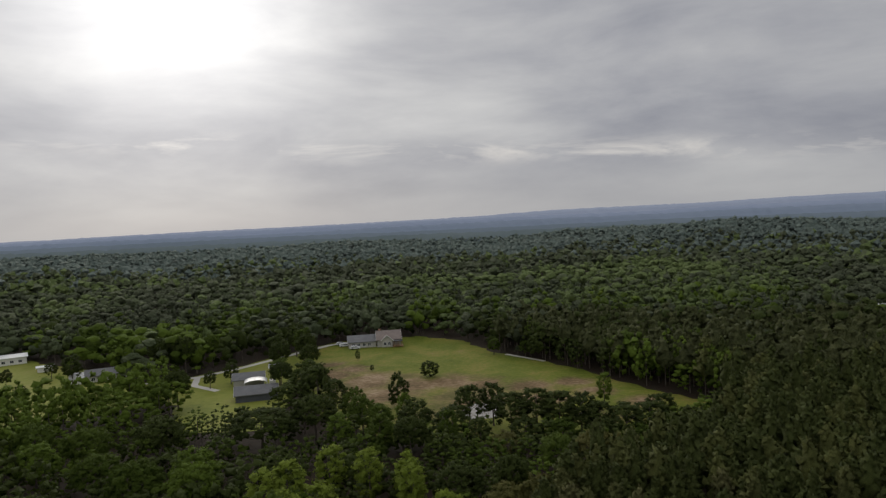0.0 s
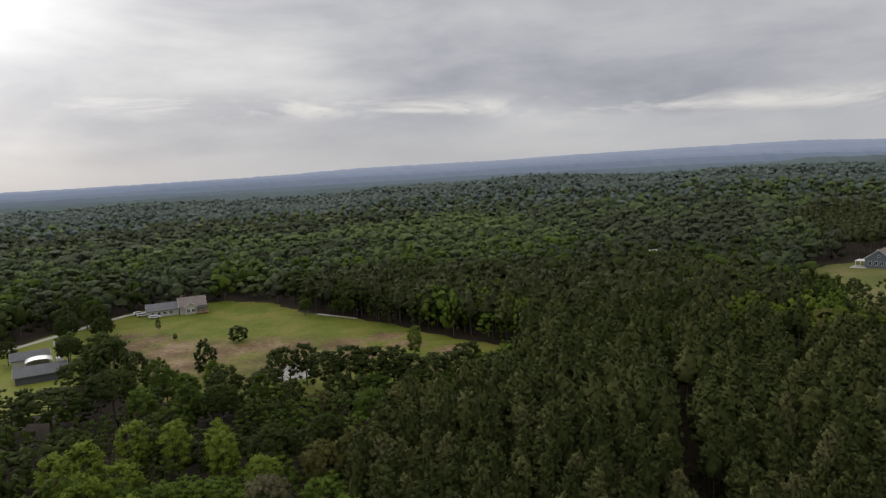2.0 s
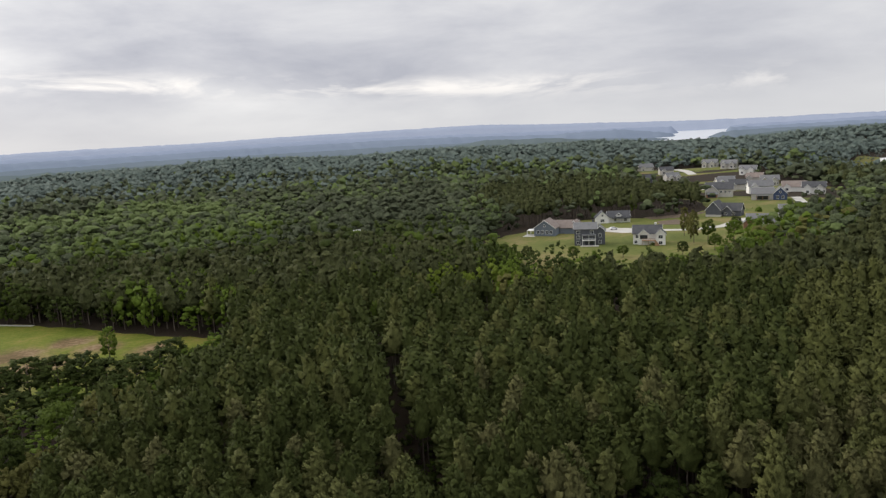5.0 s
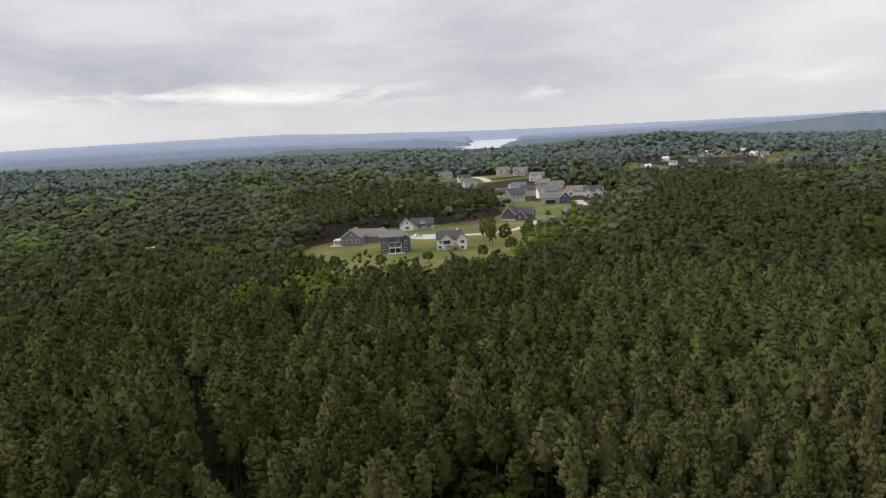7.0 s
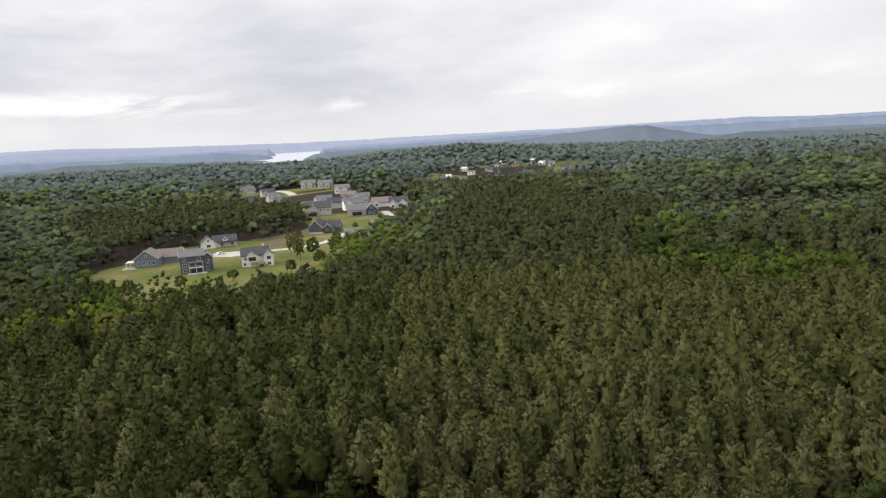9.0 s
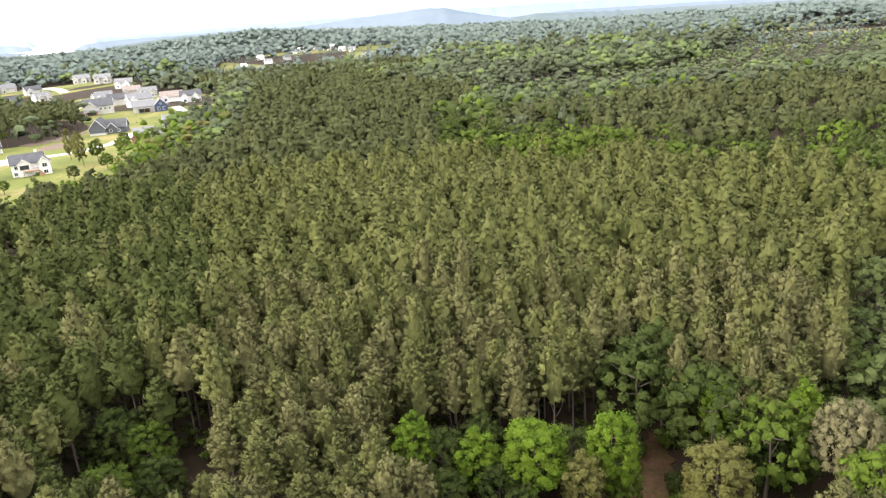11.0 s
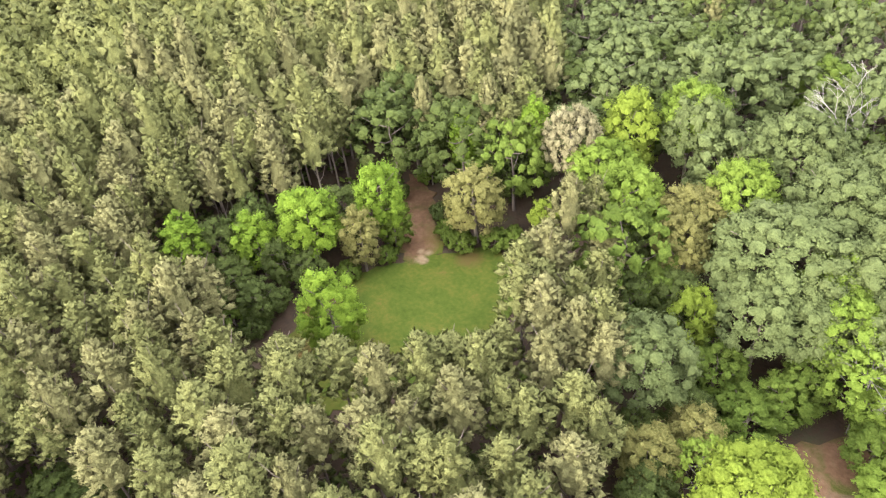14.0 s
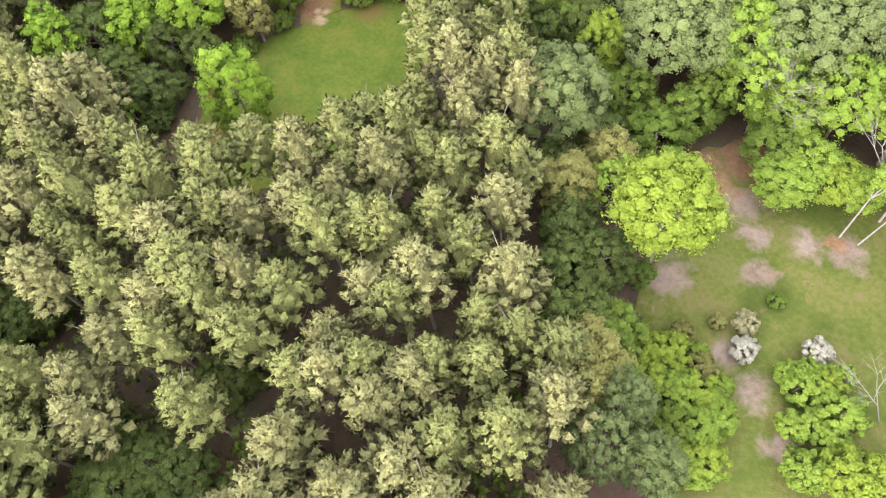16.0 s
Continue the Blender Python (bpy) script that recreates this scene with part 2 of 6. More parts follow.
MEADOW = spotted("meadow_grass", [(0.36, (0.075, 0.100, 0.011)), (0.48, (0.112, 0.132, 0.017)), (0.58, (0.160, 0.152, 0.030)), (0.66, (0.195, 0.155, 0.058))], [[(0.34, (0.062, 0.048, 0.018)), (0.44, (0.115, 0.080, 0.036)), (0.53, (0.180, 0.122, 0.066)), (0.64, (0.290, 0.215, 0.135))], [(0.4, (0.060, 0.070, 0.014)), (0.6, (0.13, 0.105, 0.038))]],
                [[(-44, 277, 11), (-38, 284, 8), (-48, 296, 6), (-30, 262, 13), (-12, 254, 11), (-22, 240, 12), (2, 256, 10), (14, 250, 9), (28, 244, 9), (44, 248, 6), (50, 234, 6), (60, 218, 6), (32, 226, 8), (10, 232, 12)], [(-33, 240, 5), (-40, 256, 5), (-16, 268, 4), (6, 236, 6), (22, 214, 9), (44, 205, 9), (-6, 215, 9)]], 0.09, 0.5, 0.05, 0.6)
CONCRETE = mottled("concrete", [(0.3, (0.38, 0.36, 0.33)), (0.7, (0.52, 0.50, 0.46))], 0.15, 2.0, 0.85)
PALE_GROUND = mottled("pale_bare_ground", [(0.36, (0.11, 0.10, 0.07)), (0.48, (0.24, 0.23, 0.21)), (0.62, (0.36, 0.35, 0.33))], 0.25, 1.2, 0.95, 0.4, 3.0)
WATER = mottled("lake_water", [(0.3, (0.80, 0.83, 0.86)), (0.7, (0.84, 0.87, 0.90))], 0.001, 0.01, 0.3, 0.0, 0.05, 0.5, 1.0)
ROOF_GREY = mottled("roof_shingle_grey", [(0.3, (0.13, 0.13, 0.135)), (0.7, (0.20, 0.20, 0.20))], 0.5, 5.0, 0.9, 0.4, 6.0)
ROOF_DARK = mottled("roof_shingle_dark", [(0.3, (0.055, 0.057, 0.062)), (0.7, (0.10, 0.10, 0.105))], 0.5, 5.0, 0.9, 0.4, 6.0)
ROOF_BROWN = mottled("roof_shingle_brown", [(0.3, (0.17, 0.14, 0.125)), (0.7, (0.26, 0.215, 0.19))], 0.5, 5.0, 0.9, 0.4, 6.0)
WALL_WHITE = mottled("siding_white", [(0.3, (0.68, 0.67, 0.64)), (0.7, (0.80, 0.79, 0.76))], 0.3, 3.0, 0.7)
WALL_BLUE = mottled("siding_blue_grey", [(0.3, (0.13, 0.155, 0.19)), (0.7, (0.18, 0.205, 0.245))], 0.3, 3.0, 0.7)
WALL_SLATE = mottled("siding_slate", [(0.3, (0.075, 0.08, 0.095)), (0.7, (0.115, 0.12, 0.135))], 0.3, 3.0, 0.7)
WALL_NAVY = mottled("siding_navy", [(0.3, (0.045, 0.065, 0.13)), (0.7, (0.065, 0.09, 0.17))], 0.3, 3.0, 0.7)
WALL_BEIGE = mottled("siding_beige", [(0.3, (0.42, 0.40, 0.37)), (0.7, (0.54, 0.52, 0.48))], 0.3, 3.0, 0.7)
BRICK_TONE = mottled("porch_brick_brown", [(0.3, (0.22, 0.12, 0.085)), (0.7, (0.33, 0.19, 0.13))], 0.6, 4.0, 0.85)
TRIM = mottled("trim_white", [(0.3, (0.72, 0.72, 0.70)), (0.7, (0.82, 0.82, 0.80))], 0.5, 3.0, 0.6)
TIMBER = mottled("deck_timber", [(0.3, (0.27, 0.17, 0.10)), (0.7, (0.42, 0.27, 0.16))], 0.8, 6.0, 0.8)
METAL_ROOF = mottled("pale_metal_roof", [(0.3, (0.55, 0.55, 0.54)), (0.7, (0.70, 0.70, 0.69))], 0.3, 3.0, 0.4, 0.0, 3.0, 0.5)
PAINT = mottled("vehicle_paint_white", [(0.3, (0.70, 0.70, 0.70)), (0.7, (0.78, 0.78, 0.78))], 0.3, 3.0, 0.25, 0.0, 3.0, 0.5)
RUBBER = mottled("rubber", [(0.3, (0.02, 0.02, 0.02)), (0.7, (0.035, 0.035, 0.035))], 2.0, 9.0, 0.8)
GLASS, _nt, _b = material("window_glass", 0.08, 0.6)
_b.inputs["Base Color"].default_value = (0.03, 0.035, 0.045, 1)


# ---- terrain ----
def smooth(a, b, v):
    u = np.clip((v - a) / (b - a), 0, 1)
    return u * u * (3 - 2 * u)


RIDGE_AZ = [-180, -125, -108, -96, -86, -81, -72, -65, -57, -50, -37, -32, -22, -10, -4, 6, 21, 32, 180]
RIDGE_EL = [-1.6, -1.6, -1.9, -2.2, -1.6, -1.4, -0.75, -1.25, -1.6, -1.2, -1.2, -1.35, -1.1, -1.6, -2.4, -1.8, -2.0, -1.55, -1.6]


def height(x, y):
    x, y = np.asarray(x, float), np.asarray(y, float)
    r, az = np.hypot(x, y), np.degrees(np.arctan2(-x, y))
    crest = EYE + 1500 * np.tan(np.radians(np.interp(az, RIDGE_AZ, RIDGE_EL))) - 19
    start = np.interp(az, [-64, -50], [1300, 520])
    rise = np.clip((r - start) / (1500 - start), 0, 1)
    rise = rise * rise * (3 - 2 * rise) * (1 - smooth(1560, 2000, r))
    roll = 5.0 * np.sin(x / 83 + 1.0) * np.sin(y / 97 + 0.4) + 3.0 * np.sin(x / 37 + y / 61)
    dip = smooth(680, 780, r) * (1 - smooth(1000, 1120, r)) * smooth(-86, -84, az) * (1 - smooth(-69, -66, az))
    return -15 * dip  + crest * rise + roll * smooth(520, 900, r) * np.where((az < -66) & (az > -124), 0.15, 1.0) * (1 - smooth(1500, 1900, r)) - 6 * smooth(1700, 2400, r)


def tri_mesh(name, verts, tris, mats, index=None, smooth_faces=False, normals=None):
    me = bpy.data.meshes.new(name)
    n, m = len(verts), len(tris)
    me.vertices.add(n)
    me.vertices.foreach_set("co", np.ascontiguousarray(verts, dtype=np.float32).ravel())
    me.loops.add(3 * m)
    me.loops.foreach_set("vertex_index", np.ascontiguousarray(tris, dtype=np.int32).ravel())
    me.polygons.add(m)
    me.polygons.foreach_set("loop_start", np.arange(0, 3 * m, 3, dtype=np.int32))
    for mat in mats:
        me.materials.append(mat)
    if index is not None:
        me.polygons.foreach_set("material_index", np.ascontiguousarray(index, dtype=np.int32))
    if smooth_faces or normals is not None:
        me.polygons.foreach_set("use_smooth", np.ones(m, dtype=bool))
    me.update()
    if normals is not None:
        soft = me.attributes.new("custom_normal", "FLOAT_VECTOR", "POINT")
        soft.data.foreach_set("vector", np.ascontiguousarray(normals, dtype=np.float32).ravel())
        me.update()
    return me


def grid_tris(rows, cols, closed=True):
    out = []
    for i in range(rows - 1):
        for j in range(cols if closed else cols - 1):
            a, b = i * cols + j, i * cols + (j + 1) % cols
            out += [(a, b, b + cols), (a, b + cols, a + cols)]
    return np.array(out)


radii = np.concatenate([[0.5], np.geomspace(15, 4900, 60)])
turns = np.radians(np.arange(0, 360, 3.0))
gx, gy = np.outer(radii, np.cos(turns)).ravel(), np.outer(radii, np.sin(turns)).ravel()
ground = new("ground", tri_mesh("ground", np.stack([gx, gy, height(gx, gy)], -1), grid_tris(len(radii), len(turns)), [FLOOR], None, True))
tagged(ground, "brown leaf-strewn forest floor rolling to the horizon", "ground", kind="structure")


def inside(x, y, poly):
    x, y = np.asarray(x), np.asarray(y)
    hit = np.zeros(x.shape, bool)
    for (x0, y0), (x1, y1) in zip(poly, poly[1:] + poly[:1]):
        if y0 != y1:
            hit ^= ((y0 > y) != (y1 > y)) & (x < (x1 - x0) * (y - y0) / (y1 - y0) + x0)
    return hit


def patch(name, poly, mat, lift, label, category, wobble=0.8, step=2.0, seed=1):
    """A thin sheet of soil or turf on the ground with an uneven edge."""
    rng = random.Random(seed)
    bm = bmesh.new()
    ring = []
    for (x0, y0), (x1, y1) in zip(poly, poly[1:] + poly[:1]):
        n = max(1, int(math.hypot(x1 - x0, y1 - y0) / step))
        for k in range(n):
            u = k / n
            ring.append((x0 + (x1 - x0) * u + rng.uniform(-wobble, wobble), y0 + (y1 - y0) * u + rng.uniform(-wobble, wobble)))
    top = [bm.verts.new((x, y, float(height(x, y)) + lift)) for x, y in ring]
    foot = [bm.verts.new((x, y, float(height(x, y)) - 0.2)) for x, y in ring]
    bm.faces.new(top)
    for i in range(len(top)):
        j = (i + 1) % len(top)
        bm.faces.new((foot[i], foot[j], top[j], top[i]))
    bmesh.ops.triangulate(bm, faces=bm.faces[:])
    bmesh.ops.recalc_face_normals(bm, faces=bm.faces[:])
    for f in bm.faces:
        if f.normal.z < -0.5:
            f.normal_flip()
    me = bpy.data.meshes.new(name)
    bm.to_mesh(me)
    bm.free()
    me.materials.append(mat)
    return tagged(new(name, me), label, category, kind="structure")


def strip(name, line, width, mat, lift, label, category):
    """A paved or worn lane along a line."""
    pts = [Vector((x, y, 0)) for x, y in line]
    left, right = [], []
    for i, p in enumerate(pts):
        d = (pts[min(i + 1, len(pts) - 1)] - pts[max(i - 1, 0)]).normalized()
        n = Vector((-d.y, d.x, 0)) * width / 2
        left.append((p.x + n.x, p.y + n.y))
        right.append((p.x - n.x, p.y - n.y))
    return patch(name, left + right[::-1], mat, lift, label, category, 0.12, 3.0)


CLEARING = [(50, 5), (60, 5), (66, 1), (70, -8), (69.5, -16), (67.5, -24), (63, -27.5), (56, -24), (51, -14), (49, -4)]
TRACK = [(69, -14.4), (70.1, -13.6), (76.4, -14.2), (83.9, -17.4), (88.5, -20.2), (87.2, -22.0), (82.1, -22.2), (74.4, -20.1), (70.6, -19.2), (69, -18.2)]
YARD = [(9, -16), (17, -23), (24, -30), (29, -37), (26, -45), (15, -51), (-5, -58), (-32, -50), (-32, -15), (-6, -8), (2, -14)]
MEADOW_EDGE = [(-62, 342), (-52, 352), (-13, 359), (8, 340), (21, 309), (39, 288), (58, 250), (72, 226), (82, 211), (66, 184), (44, 186), (24, 184), (6, 184), (-16, 188), (-38, 216), (-47, 245), (-58, 270), (-63, 305)]
LANE_YARD = [(-62, 344), (-70, 331), (-77, 319), (-90, 296), (-104, 284), (-132, 270), (-128, 258), (-108, 256), (-92, 238), (-80, 205), (-56, 205), (-53, 240), (-58, 270), (-63, 305)]
LEFT_LAWN = [(-235, 345), (-205, 342), (-178, 322), (-150, 306), (-132, 288), (-112, 270), (-106, 244), (-118, 228), (-155, 212), (-200, 224), (-240, 255)]
HOOD = [(203, 190), (218, 245), (262, 287), (318, 294), (345, 300), (368, 286), (384, 262), (402, 252), (440, 256), (478, 288), (520, 372), (600, 430), (690, 500), (770, 560), (800, 480), (745, 390), (690, 330), (640, 280), (600, 240), (560, 215), (500, 195), (450, 176), (398, 180), (355, 168), (318, 164), (274, 148), (238, 153), (216, 152), (208, 168)]
FIELD = [(846, -325), (862, -380), (835, -440), (905, -470), (912, -412), (890, -355)]
FIELD_GREEN = [(900, -300), (985, -425), (975, -490), (1200, -620), (1150, -480), (1010, -370)]
VILLAGE = [(922, 350), (946, 276), (1050, 150), (1200, 120), (1320, 165), (1330, 300), (1300, 385), (1120, 400), (960, 375)]
PINES = [(8, 40), (14, 97), (13, 110), (22, 137), (42, 143), (60, 163), (70, 180), (84, 206), (90, 250), (112, 232), (136, 200), (140, 172), (160, 147), (186, 160), (204, 141), (225, 139), (262, 130), (300, 143), (345, 143), (400, 160), (470, 175), (560, 180), (600, 120), (520, 70), (460, 12), (380, 8), (365, 26), (330, 30), (290, 25), (241, 20), (227, 1), (222, -19), (223, -35), (226, -46), (218, -55), (202, -66), (208, -80), (195, -98), (143, -80), (109, -55), (80, -40), (77, -36), (82, -30), (99, -28), (97, -17), (86, -13), (80, 4), (80, 16), (72, 19), (64, 9), (52, 7), (47, -4), (47, -16), (55, -25), (60, -29.5), (58, -35.5), (51, -34), (43, -30.2), (32, -24), (24, -19.4), (12, -12.4), (2, -8), (-6, 0), (-6, 30)]
PINES_FAR = [(290, 10), (340, -17), (360, -50), (371, -89), (384, -131), (397, -205), (330, -190), (262, -130), (252, -100), (248, -78), (252, -65), (268, -56), (290, -43), (315, -27), (300, -10)]
SCRUB = [(405, -14), (451, 0), (542, -25), (539, -75), (560, -130), (640, -185), (860, -290), (960, -400), (900, -470), (690, -400), (606, -311), (480, -245), (440, -170), (432, -104), (422, -59)]
PINES_BACK = [(20, 302), (40, 291), (62, 250), (85, 212), (92, 247), (112, 232), (134, 202), (178, 188), (198, 245), (188, 285), (130, 310), (80, 335), (40, 350)]
PINES_ESTATE = [(300, 298), (345, 304), (368, 290), (386, 266), (404, 256), (438, 260), (474, 292), (518, 378), (600, 440), (560, 500), (440, 470), (340, 390)]
PINES_RIGHT = [(600, 120), (560, 180), (600, 235), (700, 300), (820, 300), (820, 150), (700, 60), (560, 60)]
PINE_BLOCKS = [PINES, PINES_FAR, PINES_ESTATE]
PINE_MIXED = [PINES_BACK, PINES_RIGHT]
OPEN = [CLEARING, TRACK, YARD, MEADOW_EDGE, LANE_YARD, LEFT_LAWN, HOOD, FIELD, FIELD_GREEN, VILLAGE]
BELT = [(196, 150), (216, 134), (262, 118), (300, 120), (350, 124), (410, 140), (470, 160), (520, 172), (500, 190), (450, 176), (398, 178), (355, 168), (318, 164), (274, 148), (238, 153), (212, 160)]
NO_WOODS = [(18, -15), (33, -23), (44, -30), (40, -33), (26, -28), (14, -22), (5, -11)]
VILLAGE_HOUSES = [(945, 335), (972, 328), (1000, 345), (1030, 318), (1050, 296), (1066, 340), (1152, 312), (1176, 296), (1196, 312), (1214, 284), (1236, 296), (1240, 268), (1216, 256), (1180, 258), (1140, 232), (1106, 210), (1060, 180)]
patch("clearing_lawn", CLEARING, CLEARING_GROUND, 0.06, "bright green grass of a small forest clearing", "grass", 0.5, 1.0, 2)
patch("dirt_track", TRACK, CLEARING_GROUND, 0.10, "red-brown dirt track leading into the pines", "dirt track", 0.5, 1.0, 3)
patch("yard_grass", YARD, YARD_GROUND, 0.06, "patchy green grass of a yard among trees", "grass", 0.6, 1.2, 5)
patch("meadow", MEADOW_EDGE, MEADOW, 0.06, "hill meadow of green and yellowing grass", "meadow", 1.5, 4.0, 6)
strip("farm_lane", [(26, 302), (34, 292), (40, 284)], 1.6, CONCRETE, 0.12, "pale worn path along the meadow's edge", "path")
patch("lane_yard", LANE_YARD, LAWN_BRIGHT, 0.10, "green grass beside the farm lane", "grass", 1.5, 4.0, 8)
patch("left_lawn", LEFT_LAWN, LAWN_BRIGHT, 0.14, "wide mown lawn round the low houses", "lawn", 1.5, 4.0, 9)
patch("hood_lawn", HOOD, LAWN_FAR, 0.06, "green and tan lawns of a new housing estate", "lawn", 2.0, 6.0, 10)
patch("village_lawn", VILLAGE, LAWN_FAR, 0.3, "pale grass round a far group of houses", "lawn", 4.0, 12.0, 43)
patch("far_field", FIELD_GREEN, LAWN_FAR, 0.3, "pale green field beyond the woods", "field", 4.0, 12.0, 12)
patch("far_field", FIELD, DRY, 0.3, "tan mown field beyond the woods", "field", 4.0, 12.0, 11)
patch("bare_soil", [(33, -28.5), (36, -29.5), (38, -32), (34, -33.5), (31, -31)], DIRT, 0.10, "red-brown bare earth at the pines' edge", "soil", 0.4, 0.7, 31)
patch("bare_soil", [(16, 13), (22, 12), (30, 18), (33, 25), (24, 28), (17, 22)], DIRT, 0.10, "red earth in a gap between pines", "soil", 0.4, 0.7, 32)
strip("farm_lane", [(-46, 350), (-56, 344), (-66, 330), (-76, 314), (-88, 296), (-100, 283), (-114, 276), (-130, 272), (-146, 284)], 3.2, CONCRETE, 0.12, "pale gravel lane winding to the hilltop house", "road")
strip("farm_lane", [(-100, 283), (-96, 268), (-84, 258)], 2.6, CONCRETE, 0.115, "pale gravel spur to the shed", "road")
strip("estate_road", [(318, 262), (328, 246), (342, 228), (352, 214), (372, 208), (405, 212), (440, 205), (470, 212), (500, 222), (530, 240)], 6.5, CONCRETE, 0.12, "pale concrete road of the estate", "road")
strip("estate_road", [(560, 330), (590, 362), (630, 378), (670, 400), (710, 440), (740, 480)], 9.0, CONCRETE, 0.13, "pale concrete cul-de-sac between houses", "road")
patch("driveway", [(322, 262), (334, 258), (346, 234), (338, 226), (322, 240)], CONCRETE, 0.16, "wide pale concrete turning area", "driveway", 0.3, 3.0, 33)
patch("bare_soil", [(366, 232), (378, 236), (384, 246), (370, 250), (360, 242)], SAND, 0.14, "pile of pale graded soil", "soil", 0.8, 2.0, 34)
patch("bare_soil", [(376, 258), (398, 246), (424, 250), (402, 258), (384, 268)], SAND, 0.13, "graded tan soil on a building plot", "soil", 1.5, 3.0, 35)
patch("pond", [(3, 209), (6, 206), (13, 207), (17, 212), (15, 221), (10, 225), (5, 220)], PALE_GROUND, 0.12, "pale bare ground showing between pines", "ground patch", 0.6, 1.5, 36)


# ---- far hills and lake ----
def hill_ring(r, azs, els, hazed_lo, hazed_hi, rough_m, seed, label):
    rng = np.random.default_rng(seed)
    az = np.arange(-180, 180, 0.3)
    el = np.interp(az, azs, els)
    wob = sum(np.sin(np.radians(az) * k + rng.uniform(0, 6.28)) / k ** 0.8 for k in (7, 13, 23, 41, 67))
    top = EYE + r * np.tan(np.radians(el + 0.15 * wob)) + rng.normal(0, rough_m, len(az))
    rows = []
    for rr, f in ((r - 420, None), (r - 260, 0.45), (r - 110, 0.82), (r, 1.0), (r + 200, None)):
        z = np.full(len(az), -30.0) if f is None else -30 + (top + 30) * f + rng.normal(0, rough_m, len(az)) * (f < 1)
        rows.append(np.stack([-rr * np.sin(np.radians(az)), rr * np.cos(np.radians(az)), z], -1))
    # distance haze is painted into each ring's woods, bluer and paler farther out
    m = mottled("far_woods", [(0.3, hazed_lo), (0.7, hazed_hi)], 0.004, 0.03, 1.0, 0.0, 1.0, 0.0)
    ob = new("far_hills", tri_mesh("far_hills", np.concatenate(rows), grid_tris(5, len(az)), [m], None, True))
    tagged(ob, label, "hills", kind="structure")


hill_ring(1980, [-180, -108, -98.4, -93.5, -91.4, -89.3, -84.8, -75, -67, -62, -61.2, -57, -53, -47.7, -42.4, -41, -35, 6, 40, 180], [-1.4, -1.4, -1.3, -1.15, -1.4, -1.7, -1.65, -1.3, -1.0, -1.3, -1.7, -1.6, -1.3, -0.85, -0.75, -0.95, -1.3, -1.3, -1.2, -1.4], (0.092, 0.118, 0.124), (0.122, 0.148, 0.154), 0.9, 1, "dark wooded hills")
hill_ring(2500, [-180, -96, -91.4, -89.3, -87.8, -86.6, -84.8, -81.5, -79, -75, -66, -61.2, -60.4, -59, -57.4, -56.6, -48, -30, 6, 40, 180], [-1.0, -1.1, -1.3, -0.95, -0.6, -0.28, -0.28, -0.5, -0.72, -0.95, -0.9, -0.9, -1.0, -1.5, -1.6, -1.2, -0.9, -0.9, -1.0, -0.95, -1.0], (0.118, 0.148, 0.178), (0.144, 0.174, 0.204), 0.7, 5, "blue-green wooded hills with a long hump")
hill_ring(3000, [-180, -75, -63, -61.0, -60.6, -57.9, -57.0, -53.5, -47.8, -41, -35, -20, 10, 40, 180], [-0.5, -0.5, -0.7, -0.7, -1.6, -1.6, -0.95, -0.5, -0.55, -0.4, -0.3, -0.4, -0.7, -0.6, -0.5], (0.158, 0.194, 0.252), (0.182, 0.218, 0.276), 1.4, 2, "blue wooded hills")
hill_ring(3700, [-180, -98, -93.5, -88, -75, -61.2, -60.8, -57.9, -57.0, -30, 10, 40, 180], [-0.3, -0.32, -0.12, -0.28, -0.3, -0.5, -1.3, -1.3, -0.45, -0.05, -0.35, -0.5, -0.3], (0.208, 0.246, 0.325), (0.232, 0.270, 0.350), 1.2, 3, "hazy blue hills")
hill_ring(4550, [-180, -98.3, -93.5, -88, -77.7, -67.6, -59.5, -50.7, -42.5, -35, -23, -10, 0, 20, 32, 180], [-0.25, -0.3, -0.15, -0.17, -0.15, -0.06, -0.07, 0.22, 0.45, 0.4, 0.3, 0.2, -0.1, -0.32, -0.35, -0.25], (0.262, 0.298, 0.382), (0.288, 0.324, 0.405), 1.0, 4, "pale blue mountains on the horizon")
lake_pts = []
for az in (-54, -56, -58, -60, -62, -64):
    a = radians(az)
    lake_pts += [(-2350 * math.sin(a), 2350 * math.cos(a), 0.5), (-4300 * math.sin(a), 4300 * math.cos(a), 0.5)]
lake_tris = np.array([t for i in range(5) for t in ((2 * i, 2 * i + 2, 2 * i + 1), (2 * i + 1, 2 * i + 2, 2 * i + 3))])
tagged(new("water", tri_mesh("water", np.array(lake_pts), lake_tris, [WATER])), "distant pale lake between hills", "lake", kind="structure")


# ---- foliage geometry ----
def icosphere(sub):
    bm = bmesh.new()
    bmesh.ops.create_icosphere(bm, subdivisions=sub, radius=1)
    v = np.array([x.co for x in bm.verts])
    t = np.array([[y.index for y in f.verts] for f in bm.faces])
    bm.free()
    return v, t


OCTA_V = np.array([(1, 0, 0), (-1, 0, 0), (0, 1, 0), (0, -1, 0), (0, 0, 1), (0, 0, -1)], float)
OCTA_T = np.array([(0, 2, 4), (2, 1, 4), (1, 3, 4), (3, 0, 4), (2, 0, 5), (1, 2, 5), (3, 1, 5), (0, 3, 5)])
ICO_V, ICO_T = icosphere(1)


def unit(v):
    return v / np.maximum(np.linalg.norm(v, axis=-1, keepdims=True), 1e-6)


